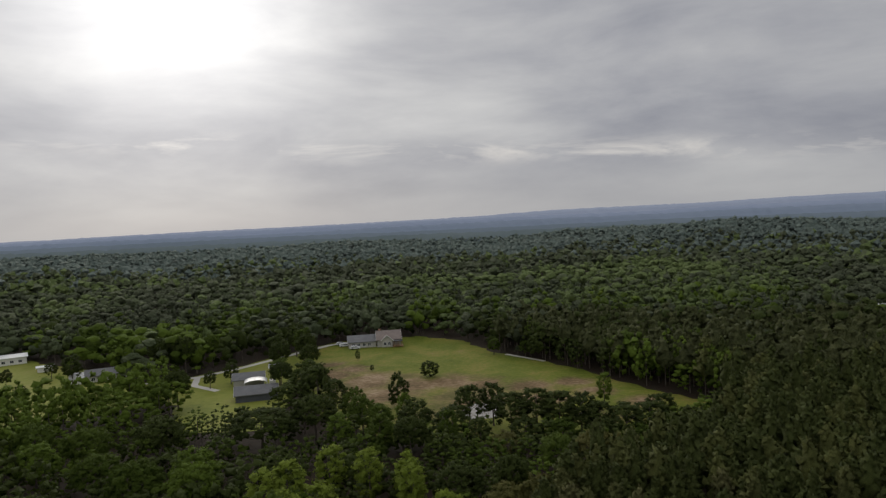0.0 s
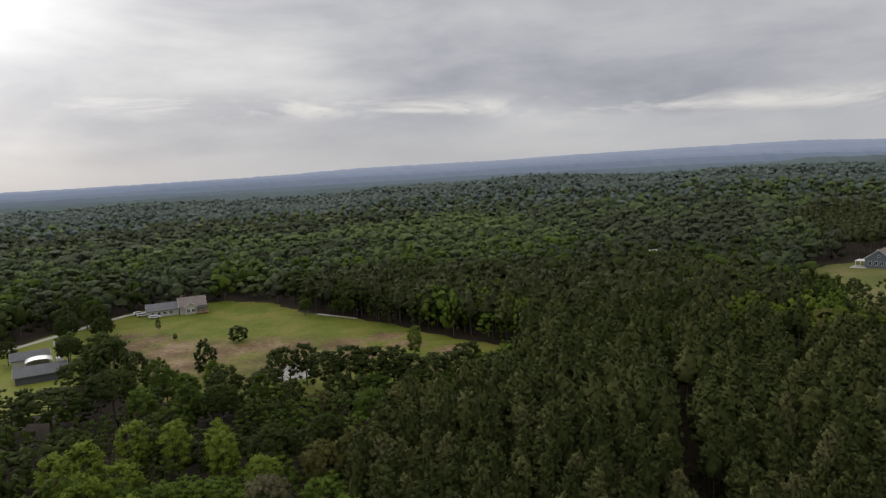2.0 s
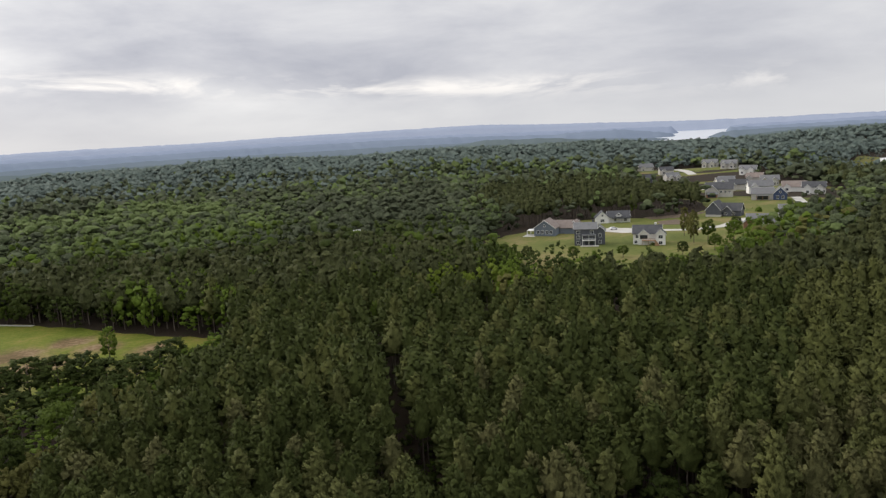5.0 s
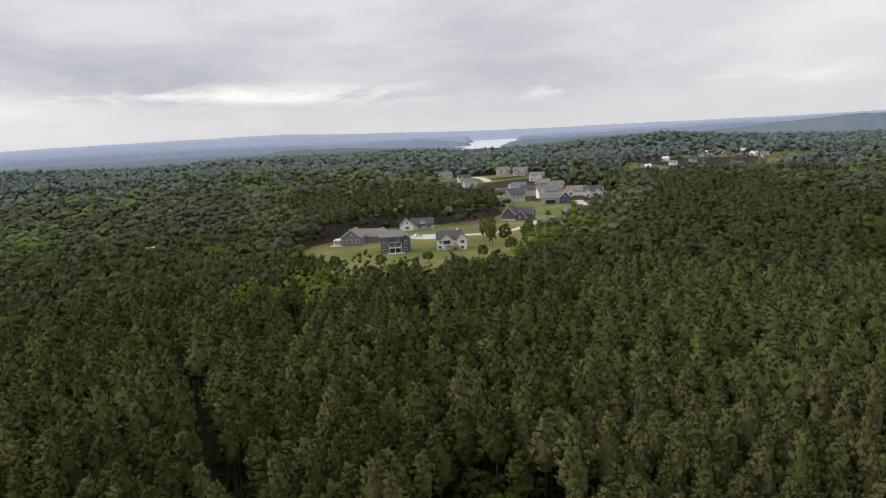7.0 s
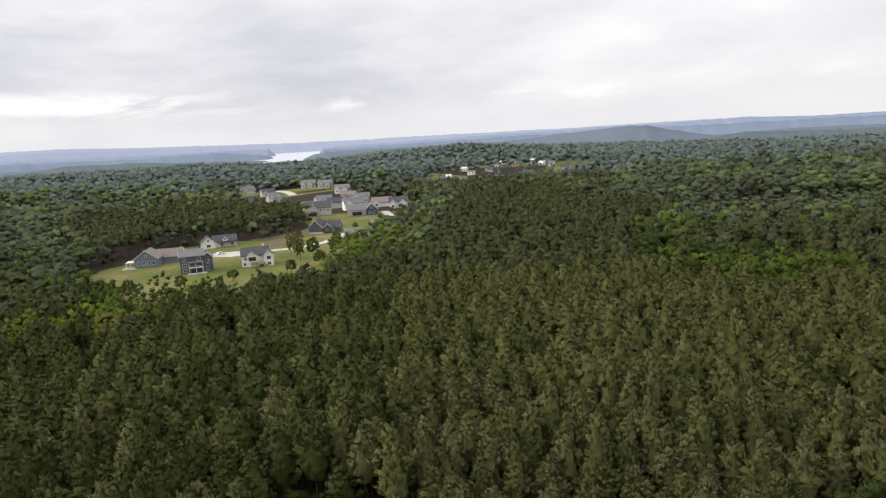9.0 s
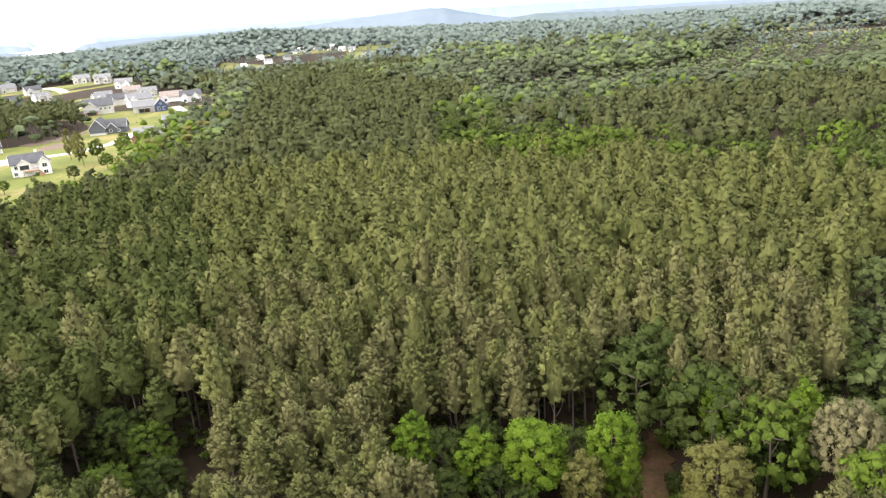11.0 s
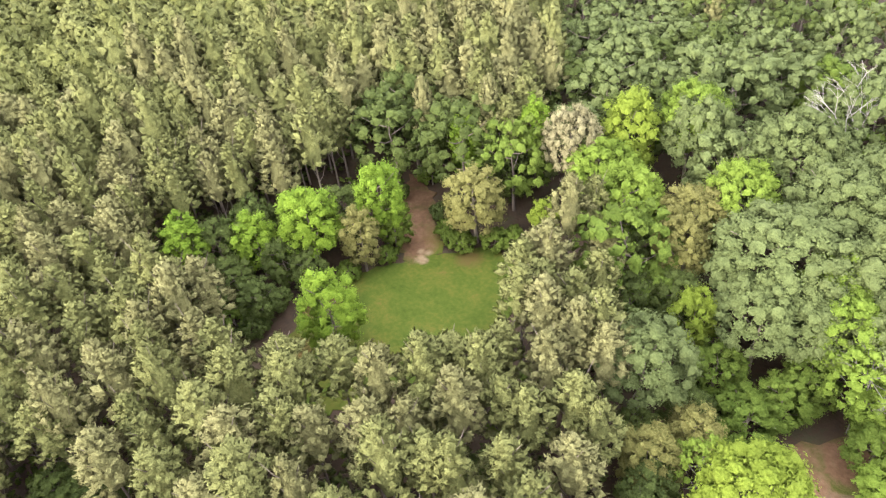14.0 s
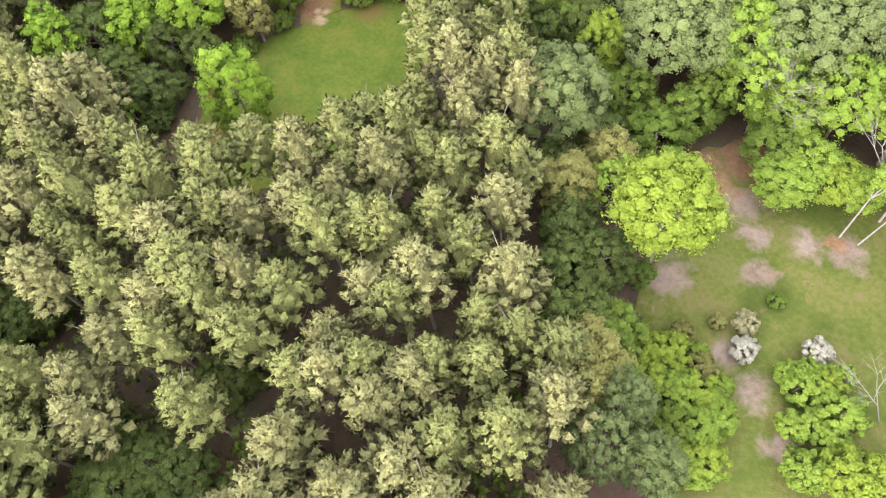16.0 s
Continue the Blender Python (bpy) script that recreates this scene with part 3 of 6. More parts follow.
def sprays(rng, p, nor, axis, size, slim, ruffle=0.26):
    """Small leaf sprays at points p: each a slip of leaf along its axis, lit like the clump that it sits on."""
    n = len(p)
    side = unit(np.cross(axis, nor + rng.normal(0, 0.35, (n, 3))))
    s = size * rng.uniform(0.55, 1.35, (n, 1))
    v = np.stack([p + axis * s, p - axis * s * 0.6 + side * s * slim, p - axis * s * 0.6 - side * s * slim], 1)
    facing = np.einsum("ij,ij->i", np.cross(v[:, 1] - v[:, 0], v[:, 2] - v[:, 0]), nor)
    v[facing < 0] = v[facing < 0][:, [0, 2, 1]]
    return v.reshape(-1, 3), np.repeat(unit(nor + rng.normal(0, ruffle, (n, 3))), 3, 0)


def tumble(rng, v):
    """The points v, turned at random about the origin."""
    q, _ = np.linalg.qr(rng.normal(size=(3, 3)))
    return v @ q * np.sign(np.linalg.det(q))


class Pile:
    """Gathers triangles, with their shading normals, for one mesh."""
    def __init__(self):
        self.v, self.t, self.nor, self.n = [], [], [], 0

    def add(self, v, t=None, nor=None):
        if t is None:
            t = np.arange(len(v)).reshape(-1, 3)
        self.v.append(v)
        self.t.append(t + self.n)
        self.nor.append(unit(v - v.mean(0)) if nor is None else nor)
        self.n += len(v)

    def arrays(self):
        return np.concatenate(self.v), np.concatenate(self.t), np.concatenate(self.nor)


def pine_crown(seed, h, rings, sides, tufts, leaves, size):
    """A tapering core set all round with small upturned brushes of needles, lit as one crown."""
    rng = np.random.default_rng(seed)
    pile = Pile()
    low, rmax = h * rng.uniform(0.42, 0.55), rng.uniform(1.9, 2.35)

    def reach(u):
        return rmax * np.where(u < 0.28, 0.6 + 0.4 * np.sin(u / 0.28 * 1.57), np.clip(1 - (u - 0.28) / 0.745, 0, 1) ** 0.72)

    def outward(flat, u):
        return unit(flat * (1 - 0.5 * u)[..., None] + np.array([0, 0, 1.0]) * (0.22 + 0.85 * u)[..., None])

    u = np.repeat(np.linspace(0, 0.93, rings), sides)
    a = np.tile(np.arange(sides) * 6.283 / sides, rings) + np.repeat(np.arange(rings) * 0.5, sides)
    full = 0.5 if tufts > 50 else 0.7 if tufts > 20 else 0.85
    r = reach(u) * full * rng.uniform(0.75, 1.2, len(u))
    v = np.stack([r * np.cos(a), r * np.sin(a), low + (h - low) * u * 0.97], -1)
    v = np.concatenate([v, [[0, 0, h * 0.98], [0, 0, low]]])
    n = np.concatenate([outward(np.stack([np.cos(a), np.sin(a), 0 * a], -1), u), [[0, 0, 1.0], [0, 0, -1.0]]])
    k, top = (rings - 1) * sides, rings * sides
    caps = [(k + j, k + (j + 1) % sides, top) for j in range(sides)] + [((j + 1) % sides, j, top + 1) for j in range(sides)]
    pile.add(v, np.concatenate([grid_tris(rings, sides), caps]), n)
    for k in range(tufts):
        u = ((k + rng.uniform(0.1, 0.9)) / tufts) ** 0.84
        a = k * 2.39996 + rng.uniform(-0.5, 0.5)
        q = float(reach(np.array(u))) * rng.uniform(0.66, 1.1)
        rad = (0.36 + 0.14 * (1 - u)) * rng.uniform(0.7, 1.3) * (72 / tufts) ** 0.4
        flat = np.array([math.cos(a), math.sin(a), 0.0])
        brush = unit(flat * (0.8 - 0.6 * u) + [0, 0, 0.8] + rng.normal(0, 0.18, 3))
        out = outward(flat, np.array(u))
        c = flat * q + [0, 0, low + (h - low) * (u * 0.96 + 0.01)]
        ball = tumble(rng, OCTA_V)
        body = ball * rng.uniform(0.7, 1.3, (6, 1))
        body = body + np.outer(body @ brush, brush) * 0.6
        pile.add(body * rad * 0.78 + c, OCTA_T, unit(ball * 0.42 + out))
        d = unit(rng.normal(size=(leaves, 3)) + flat * 0.35 + brush * 0.4)
        p = c + (d + np.outer(d @ brush, brush) * 0.6) * rad * rng.uniform(0.7, 1.0, (leaves, 1))
        axis = unit(np.cross(np.cross(d, brush), d) + d * 0.4 + rng.normal(0, 0.3, (leaves, 3)))
        spiky = rng.uniform(size=leaves) < 0.45
        axis[spiky] = unit(d[spiky] * 0.7 + brush * 0.7 + rng.normal(0, 0.25, (int(spiky.sum()), 3)))
        v, nn = sprays(rng, p, unit(d * 0.42 + out), axis, size, 0.42, 0.14)
        pile.add(v, None, nn)
    return pile.arrays()


def broad_crown(seed, rad, zlo, zhi, lobes, leaves, size, lump=0.33, flat=0.45, fine=True, soft=0.0):
    """A crown of many rounded clumps, each covered with leaf sprays."""
    rng = np.random.default_rng(seed)
    pile = Pile()
    zc, hz = zlo * 0.55 + zhi * 0.45, (zhi - zlo) * 0.5
    if 8 < lobes < 40:
        pile.add(ICO_V * rng.uniform(0.75, 1.1, (len(ICO_V), 1)) * [rad * 0.42, rad * 0.42, hz * 0.45] + [0, 0, zc - hz * 0.1], ICO_T, unit(ICO_V))
    for k in range(lobes):
        f = 1 - (k + 0.5) / lobes * (1 + flat)
        a = k * 2.39996 + rng.uniform(-0.4, 0.4)
        ring = math.sqrt(max(0.0, 1 - f * f))
        k2 = rng.uniform(0.66, 1.0)
        c = np.array([ring * math.cos(a) * rad * k2, ring * math.sin(a) * rad * k2, zc + f * hz * k2 * 1.05])
        r = rad * lump * rng.uniform(0.65, 1.35)
        bv, bt = (ICO_V, ICO_T) if fine else (OCTA_V, OCTA_T)
        out = unit(c - [0, 0, zc - hz * 0.4])
        jig = 1 + rng.normal(0, 0.2, (len(bv), 1))
        bv = tumble(rng, bv)
        pile.add(bv * jig * [r, r, r * 0.85] * (0.70 if fine else 0.78 if leaves > 4 else 0.85) + c, bt, unit(bv * (1 - 0.6 * min(soft, 1)) + out * (0.6 + soft) + [0, 0, soft * 0.6]))
        if not leaves:
            continue
        d = unit(rng.normal(size=(leaves, 3)) + [0, 0, 0.4] + out * 0.5)
        n = unit(d * (1 - 0.6 * min(soft, 1)) + out * (0.6 + soft) + [0, 0, soft * 0.6])
        p = c + d * [r, r, r * 0.85] * rng.uniform(0.62, 1.38 if fine else 1.15, (leaves, 1))
        axis = unit(unit(np.cross(d, rng.normal(size=(leaves, 3)))) + d * 0.3)
        v, nn = sprays(rng, p, n, axis, size, 0.62, 0.26 if size < 0.6 else 0.12)
        pile.add(v, None, nn)
    return pile.arrays()


def stem(pile, p0, p1, r0, r1, sides=6):
    p0, p1 = np.array(p0, float), np.array(p1, float)
    d = (p1 - p0) / np.linalg.norm(p1 - p0)
    u = np.cross(d, [0.3, 0.9, 0.2])
    u /= np.linalg.norm(u)
    w = np.cross(d, u)
    a = np.arange(sides) * 2 * math.pi / sides
    ring = np.cos(a)[:, None] * u + np.sin(a)[:, None] * w
    pile.add(np.concatenate([p0 + ring * r0, p1 + ring * r1]), grid_tris(2, sides), np.concatenate([ring, ring]))


def trunk_arrays(seed, h, r, crown_r, lean=0.25, limbs=5, first=0.45):
    rng = np.random.default_rng(seed)
    pile = Pile()
    pts = [np.array([0, 0, -0.3])]
    for k in range(1, 5):
        pts.append(np.array([rng.uniform(-lean, lean) * k / 4, rng.uniform(-lean, lean) * k / 4, h * k / 4]))
    for k in range(4):
        stem(pile, pts[k], pts[k + 1], r * (1 - 0.22 * k), r * (1 - 0.22 * (k + 1)), 7)
    for k in range(limbs):
        u = first + (0.92 - first) * (k + rng.uniform(0, 0.8)) / limbs
        base = pts[0] * (1 - u) + pts[4] * u
        a = k * 2.4 + rng.uniform(-0.4, 0.4)
        tip = base + np.array([math.cos(a) * crown_r * 0.75, math.sin(a) * crown_r * 0.75, h * 0.18])
        mid = base * 0.5 + tip * 0.5 + [0, 0, -0.03 * h]
        stem(pile, base, mid, r * 0.36, r * 0.24, 5)
        stem(pile, mid, tip, r * 0.24, r * 0.08, 5)
    return pile.arrays()


def tree_thing(name, crown, trunk, leaf, bark=BARK):
    """An Empty at the foot with a trunk and a crown; the leaf material sits on the object, so shapes are shared."""
    root = new(name)
    for part_name, data, mat in (("trunk", trunk, bark), ("crown", crown, leaf)):
        if data is None:
            continue
        ob = new(part_name, data)
        ob.parent = root
        ob.material_slots[0].link = "OBJECT"
        ob.material_slots[0].material = mat
    return root


def place(x, y, turn, k, kz=None):
    return pose(x, y, float(height(x, y)), 0, 0, turn) @ Matrix.Diagonal((k, k, kz or k, 1))


SHAPES = {}
for key, rad, zlo, zhi, lobes, leaves, size, lump, flat, tr, limbs, first in (
        ("shrub", 1.5, 0.2, 2.4, 34, 120, 0.12, 0.19, 0.75, 0.10, 3, 0.2),
        ("slim", 2.3, 1.6, 11.5, 54, 54, 0.175, 0.30, 0.80, 0.20, 4, 0.3),
        ("round", 3.2, 2.6, 12.0, 66, 56, 0.185, 0.25, 0.70, 0.24, 5, 0.4),
        ("full", 4.4, 0.8, 12.5, 92, 50, 0.20, 0.21, 0.85, 0.30, 5, 0.35),
        ("mushroom", 3.8, 7.2, 13.6, 96, 70, 0.16, 0.22, 0.45, 0.22, 6, 0.55),
        ("oak", 5.2, 5.0, 14.5, 120, 52, 0.19, 0.175, 0.50, 0.34, 6, 0.42),
        ("great_oak", 6.8, 5.5, 16.5, 180, 56, 0.195, 0.15, 0.45, 0.42, 7, 0.42),
        ("open", 4.0, 5.0, 12.5, 44, 34, 0.21, 0.17, 0.5, 0.20, 8, 0.35)):
    for v in range(4):
        many, few, big = (lobes * 17 // 10, leaves * 15 // 20, size * 0.9) if v < 2 else (lobes, leaves * 2 // 5, size * 1.5)
        cv, ct, cn = broad_crown(100 + len(SHAPES), rad, zlo, zhi, many, few, big, lump * (0.8 if v < 2 else 1.0), flat, v < 2, 0.35)
        tv, tt, tn = trunk_arrays(200 + len(SHAPES), zhi * 0.8, tr, rad, 0.3, limbs, first)
        SHAPES[key, v] = (tri_mesh("crown_" + key, cv, ct, [LEAF_MID], None, True, cn), tri_mesh("trunk_" + key, tv, tt, [BARK], None, True, tn), zhi, rad)

TREES = [
    # x, y, shape, height, width factor, leaf, label
    (58.4, -2.2, "full", 11.8, 0.78, LEAF_VIVID, "fresh green full-leaved tree standing alone in the clearing"),
    (76, 12, "slim", 12.5, 1.1, LEAF_VIVID, "light green slender tree at the clearing's edge"),
    (77, 8.5, "full", 9.5, 0.7, LEAF_DARK, "dark green dense tree in the clearing's hedge"),
    (75, 3.8, "slim", 10.5, 1.15, LEAF_VIVID, "mid-green tree in the clearing's hedge"),
    (73.2, -3.2, "round", 13, 1.2, LEAF_VIVID, "bright fresh-green tree beside the clearing"),
    (79.5, 3.5, "full", 9.5, 0.75, LEAF_DARK, "dark low tree under the hedge"),
    (78.5, -2.5, "full", 9, 0.75, LEAF_DARK, "dark low tree under the hedge"),
    (77.5, -8, "full", 9, 0.7, LEAF_DARK, "dark low tree under the hedge"),
    (66.5, 5.2, "full", 6.5, 0.6, LEAF_DARK, "dark low tree under the hedge"),
    (69, 12, "full", 8, 0.75, LEAF_DARK, "dark low tree under the hedge"),
    (72, 1.2, "full", 7.5, 0.62, LEAF_DARK, "dark low tree under the hedge"),
    (69.5, -1.5, "full", 6.5, 0.55, LEAF_DARK, "dark low tree under the hedge"),
    (71.5, 7.5, "full", 7.0, 0.6, LEAF_DARK, "dark low tree under the hedge"),
    (70, -8.6, "slim", 10.5, 0.95, LEAF_OLIVE, "feathery tan-green tree beside the track"),
    (73.5, -12.6, "round", 14, 1.0, LEAF_VIVID, "bright fresh-green tree by the dirt track"),
    (73.2, -13.6, "full", 7.5, 0.55, LEAF_MID, "green undergrowth tree by the dirt track"),
    (69.2, -23.6, "round", 12, 1.15, LEAF_OLIVE, "olive-tan tree at the track's mouth"),
    (82, -27.4, "slim", 13, 0.95, LEAF_VIVID, "fresh green tree at the pines' edge"),
    (77.5, -36, "slim", 15, 0.95, LEAF_VIVID, "tall green tree at the pines' edge"),
    (76, -32, "full", 9, 0.6, LEAF_DARK, "dark green tree at the pines' edge"),
    (71, -38.3, "oak", 15.5, 0.75, LEAF_CREAM, "cream-flowering tree among green oaks"),
    (70, -46, "round", 16.5, 1.25, LEAF_LIME, "yellow-green broad tree among oaks"),
    (68.2, -54.4, "oak", 16, 0.95, LEAF_LIGHT, "light green oak in the wood"),
    (65.4, -31.6, "round", 7, 0.6, LEAF_LIME, "small yellow-green tree beside the clearing"),
    (65, -39.6, "oak", 13, 0.9, LEAF_LIGHT, "light olive oak in the wood"),
    (36.6, -27.8, "oak", 13.2, 0.92, LEAF_BLUE, "grey-green oak with a domed crown"),
    (41, -47, "great_oak", 15.5, 1.1, LEAF_BLUE, "great grey-green oak with lumpy crown"),
    (37.2, -41.4, "oak", 12.5, 0.9, LEAF_BLUE, "grey-green oak below the great oak"),
    (44, -57, "great_oak", 16, 1.0, LEAF_BLUE, "great grey-green oak with lumpy crown"),
    (52.4, -43.8, "oak", 13, 0.85, LEAF_OLIVE, "olive oak with tan tips"),
    (58.6, -39, "oak", 13.5, 0.85, LEAF_LIGHT, "light green oak in the wood"),
    (52, -49.6, "oak", 15, 0.8, LEAF_LIGHT, "light green oak in the wood"),
    (41, -36.4, "round", 10.5, 0.75, LEAF_LIME, "small lime-green tree between oaks"),
    (27.2, -45, "open", 11.5, 1.0, LEAF_LIGHT, "thin-crowned tree with pale bare limbs"),
    (48.8, -40, "oak", 12.5, 0.6, LEAF_OLIVE, "olive oak with tan tips"),
    (35, -55, "great_oak", 15.5, 0.95, LEAF_BLUE, "great grey-green oak with lumpy crown"),
    (55, -59.6, "oak", 16.5, 1.0, LEAF_BLUE, "grey-green oak in the wood"),
    (65, -53, "oak", 16, 0.85, LEAF_BLUE, "grey-green oak in the wood"),
    (43.4, -63, "great_oak", 17, 1.0, LEAF_BLUE, "great grey-green oak with lumpy crown"),
    (32, -47.6, "oak", 12.5, 0.8, LEAF_LIGHT, "light green oak at the yard's edge"),
    (30.5, -35.6, "full", 6, 0.75, LEAF_MID, "green understorey tree at the yard's edge"),
    (46.6, -32.6, "round", 9.5, 0.8, LEAF_DARK, "dark understorey tree beside the pines"),
    (45, -37, "round", 9.5, 0.9, LEAF_DARK, "dark understorey tree below oaks"),
    (34.4, -45.0, "oak", 12, 0.75, LEAF_BLUE, "grey-green oak at the yard's edge"),
    (31.2, -43.0, "full", 7.5, 0.6, LEAF_MID, "green understorey tree at the yard's edge"),
    (36.6, -49.4, "oak", 13, 0.75, LEAF_LIGHT, "light green oak between great oaks"),
    (32.7, 22.4, "full", 6, 0.7, LEAF_DARK, "dark understorey tree between the pines"),
    (27.6, 19.7, "full", 5.5, 0.7, LEAF_DARK, "dark understorey tree between the pines"),
    (47.6, 26.2, "full", 6.5, 0.7, LEAF_DARK, "dark understorey tree between the pines"),
    (30.5, 11.0, "full", 6, 0.65, LEAF_DARK, "dark understorey tree between the pines"),
    (27.1, 22.5, "full", 6, 0.7, LEAF_DARK, "dark understorey tree between the pines"),
    (24.9, 17.0, "full", 5, 0.6, LEAF_DARK, "dark understorey tree between the pines"),
    (47.5, 23.9, "full", 6, 0.7, LEAF_DARK, "dark understorey tree between the pines"),
    (45.2, 29.0, "full", 6, 0.7, LEAF_DARK, "dark understorey tree between the pines"),
    (33.4, -31.4, "full", 5.5, 0.6, LEAF_DARK, "dark understorey tree below oaks"),
    (41.4, -30.6, "full", 6.5, 0.6, LEAF_DARK, "dark understorey tree beside the pines"),
    (48.4, -36.4, "full", 8, 0.7, LEAF_MID, "green understorey tree below oaks"),
    (53.5, -37.4, "full", 9, 0.7, LEAF_DARK, "dark understorey tree below oaks"),
    (27.4, -31.2, "full", 5.5, 0.5, LEAF_MID, "green understorey tree at the yard's edge"),
    (33, -25.4, "full", 6.5, 0.55, LEAF_DARK, "dark understorey tree beside the pines"),
    (36.4, -36.4, "full", 7, 0.65, LEAF_MID, "green understorey tree below oaks"),
    (29.9, -29.0, "round", 8.5, 0.75, LEAF_OLIVE, "feathery olive tree with pale twigs"),
    (29, -24, "round", 9.5, 0.85, LEAF_OLIVE, "olive-green tree at the pines' edge"),
    (26.4, -27.2, "open", 9.5, 0.62, LEAF_LIGHT, "thin light green tree at the yard's edge"),
    (20.6, -27.4, "mushroom", 13.8, 1.1, LEAF_LIME, "bright lime tree with a domed crown on a bare trunk"),
    (21.6, -22.4, "full", 8, 0.62, LEAF_DARK, "dark green tree at the pines' edge"),
    (24.4, -20.8, "full", 9, 0.6, LEAF_DARK, "dark green tree at the pines' edge"),
    (18.4, -18.2, "full", 7, 0.55, LEAF_DARK, "dark green tree at the pines' edge"),
    (19.6, -41.6, "round", 5.5, 0.85, LEAF_LIGHT, "light green young tree in the yard"),
    (19.4, -44.4, "round", 6.5, 0.75, LEAF_LIGHT, "light green young tree in the yard"),
    (15.2, -46.4, "round", 5.5, 0.7, LEAF_LIGHT, "light green young tree in the yard"),
    (25.0, -46.4, "round", 8, 1.05, LEAF_LIGHT, "light green tree at the yard's edge"),
    (23.2, -43.2, "round", 6.5, 0.8, LEAF_MID, "green young tree at the yard's edge"),
    (28, -51.5, "great_oak", 14.5, 0.85, LEAF_BLUE, "great grey-green oak at the yard's edge"),
    (22.0, -49.8, "oak", 11, 0.7, LEAF_LIGHT, "light green oak at the yard's edge"),
    (24.5, -57, "oak", 13.5, 0.95, LEAF_BLUE, "grey-green oak behind the yard"),
    (32.5, -58.5, "oak", 14, 0.9, LEAF_BLUE, "grey-green oak behind the yard"),
    (17.2, -52.5, "oak", 12, 0.8, LEAF_LIGHT, "light green oak behind the yard"),
    (17.1, -45.2, "round", 5.5, 0.7, LEAF_LIME, "yellow-green young tree in the yard"),
    (30.6, -39.5, "full", 7, 0.6, LEAF_MID, "green understorey tree below oaks"),
    (12.5, -47.5, "open", 10, 0.8, LEAF_LIGHT, "thin-crowned tree with pale limbs in the yard"),
    (14.2, -15.2, "round", 10, 0.9, LEAF_OLIVE, "olive-green tree at the pines' edge"),
    (18.8, -15.8, "full", 8, 0.6, LEAF_DARK, "dark green tree at the pines' edge"),
    (22.4, -18.8, "full", 8.5, 0.6, LEAF_DARK, "dark green tree at the pines' edge"),
    (10.4, -15.6, "oak", 9, 0.5, LEAF_BLUE, "grey-green tree at the pines' edge"),
    (15.8, -19.6, "full", 6.5, 0.55, LEAF_MID, "green tree at the pines' edge"),
    (26.8, -22.6, "full", 8, 0.6, LEAF_DARK, "dark green tree at the pines' edge"),
    (5.4, -14.4, "oak", 9.5, 0.48, LEAF_BLUE, "grey-green tree below the hovering eye"),
    (8.4, -11.8, "oak", 10.5, 0.48, LEAF_BLUE, "grey-green tree at the pines' edge"),
    (12.8, -13.4, "round", 10, 0.7, LEAF_OLIVE, "olive-green tree at the pines' edge"),
    (16.2, -16.8, "slim", 8, 0.75, LEAF_OLIVE, "wispy grey-green cedar at the pines' edge"),
    (11.6, -17.6, "full", 4.2, 0.4, LEAF_MID, "green understorey tree beside the yard"),
    (83.0, 55.0, "full", 10, 0.8, LEAF_DARK, "dark green broadleaf tree in a gap of the pines"),
    (80.0, 48.6, "full", 9.5, 0.75, LEAF_MID, "green broadleaf tree in a gap of the pines"),
    (71.5, 50.6, "full", 8.5, 0.8, LEAF_MID, "green broadleaf tree in a gap of the pines"),
    (73.4, 44.4, "full", 8.5, 0.7, LEAF_DARK, "dark green broadleaf tree in a gap of the pines"),
    # trees seen across the valley to the hill meadow
    (48.2, 215, "slim", 11.5, 0.95, LEAF_LIGHT, "tall slim green tree at the meadow's foot"),
    (-15.5, 224, "full", 11.5, 0.72, LEAF_DARK, "dark rounded cedar in the meadow"),
    (-6.2, 266, "full", 6.2, 0.82, LEAF_DARK, "dark round bush tree in the dry weeds"),
    (20.9, 302, "round", 7.5, 0.85, LEAF_MID, "green tree on the meadow's upper edge"),
    (33.6, 295, "round", 7.0, 0.8, LEAF_MID, "green tree on the meadow's upper edge"),
    (-37.6, 302, "slim", 5.0, 0.45, LEAF_DARK, "small dark cedar near the house"),
    (-29.4, 280, "slim", 3.0, 0.35, LEAF_DARK, "small dark cedar in the weeds"),
    (-0.5, 122, "round", 13, 1.0, LEAF_SUNLIT, "bright lime tree above the dark woods"),
    (-0.2, 114.5, "oak", 12, 0.75, LEAF_CREAM, "cream-flowering tree in the woods"),
    (10, 124, "oak", 12.5, 0.8, LEAF_OLIVE, "olive oak with rusty tips"),
    (-0.2, 176.5, "slim", 13, 1.1, LEAF_MID, "conical green tree before the meadow"),
    (-49, 184, "great_oak", 12, 1.25, LEAF_DARK, "huge dark dome-crowned tree"),
    (-36, 190, "oak", 14, 1.1, LEAF_DARK, "dark broad tree before the meadow"),
    (-23.4, 192, "round", 13, 1.2, LEAF_MID, "green tree before the meadow"),
    (-18, 184, "round", 12.5, 1.1, LEAF_MID, "green tree before the meadow"),
    (-44, 232, "oak", 13, 0.9, LEAF_DARK, "dark broad tree before the meadow"),
    (-34, 214, "round", 13, 1.2, LEAF_DARK, "dark tree before the meadow"),
    (-27, 203, "round", 12.5, 1.1, LEAF_MID, "green tree before the meadow"),
    (-46, 252, "round", 10, 1.1, LEAF_DARK, "dark tree at the weeds' edge"),
    (-12, 197, "slim", 12, 1.0, LEAF_LIGHT, "light green tree before the meadow"),
    (-57.5, 292, "oak", 15, 0.85, LEAF_DARK, "dark tree beside the hilltop lane"),
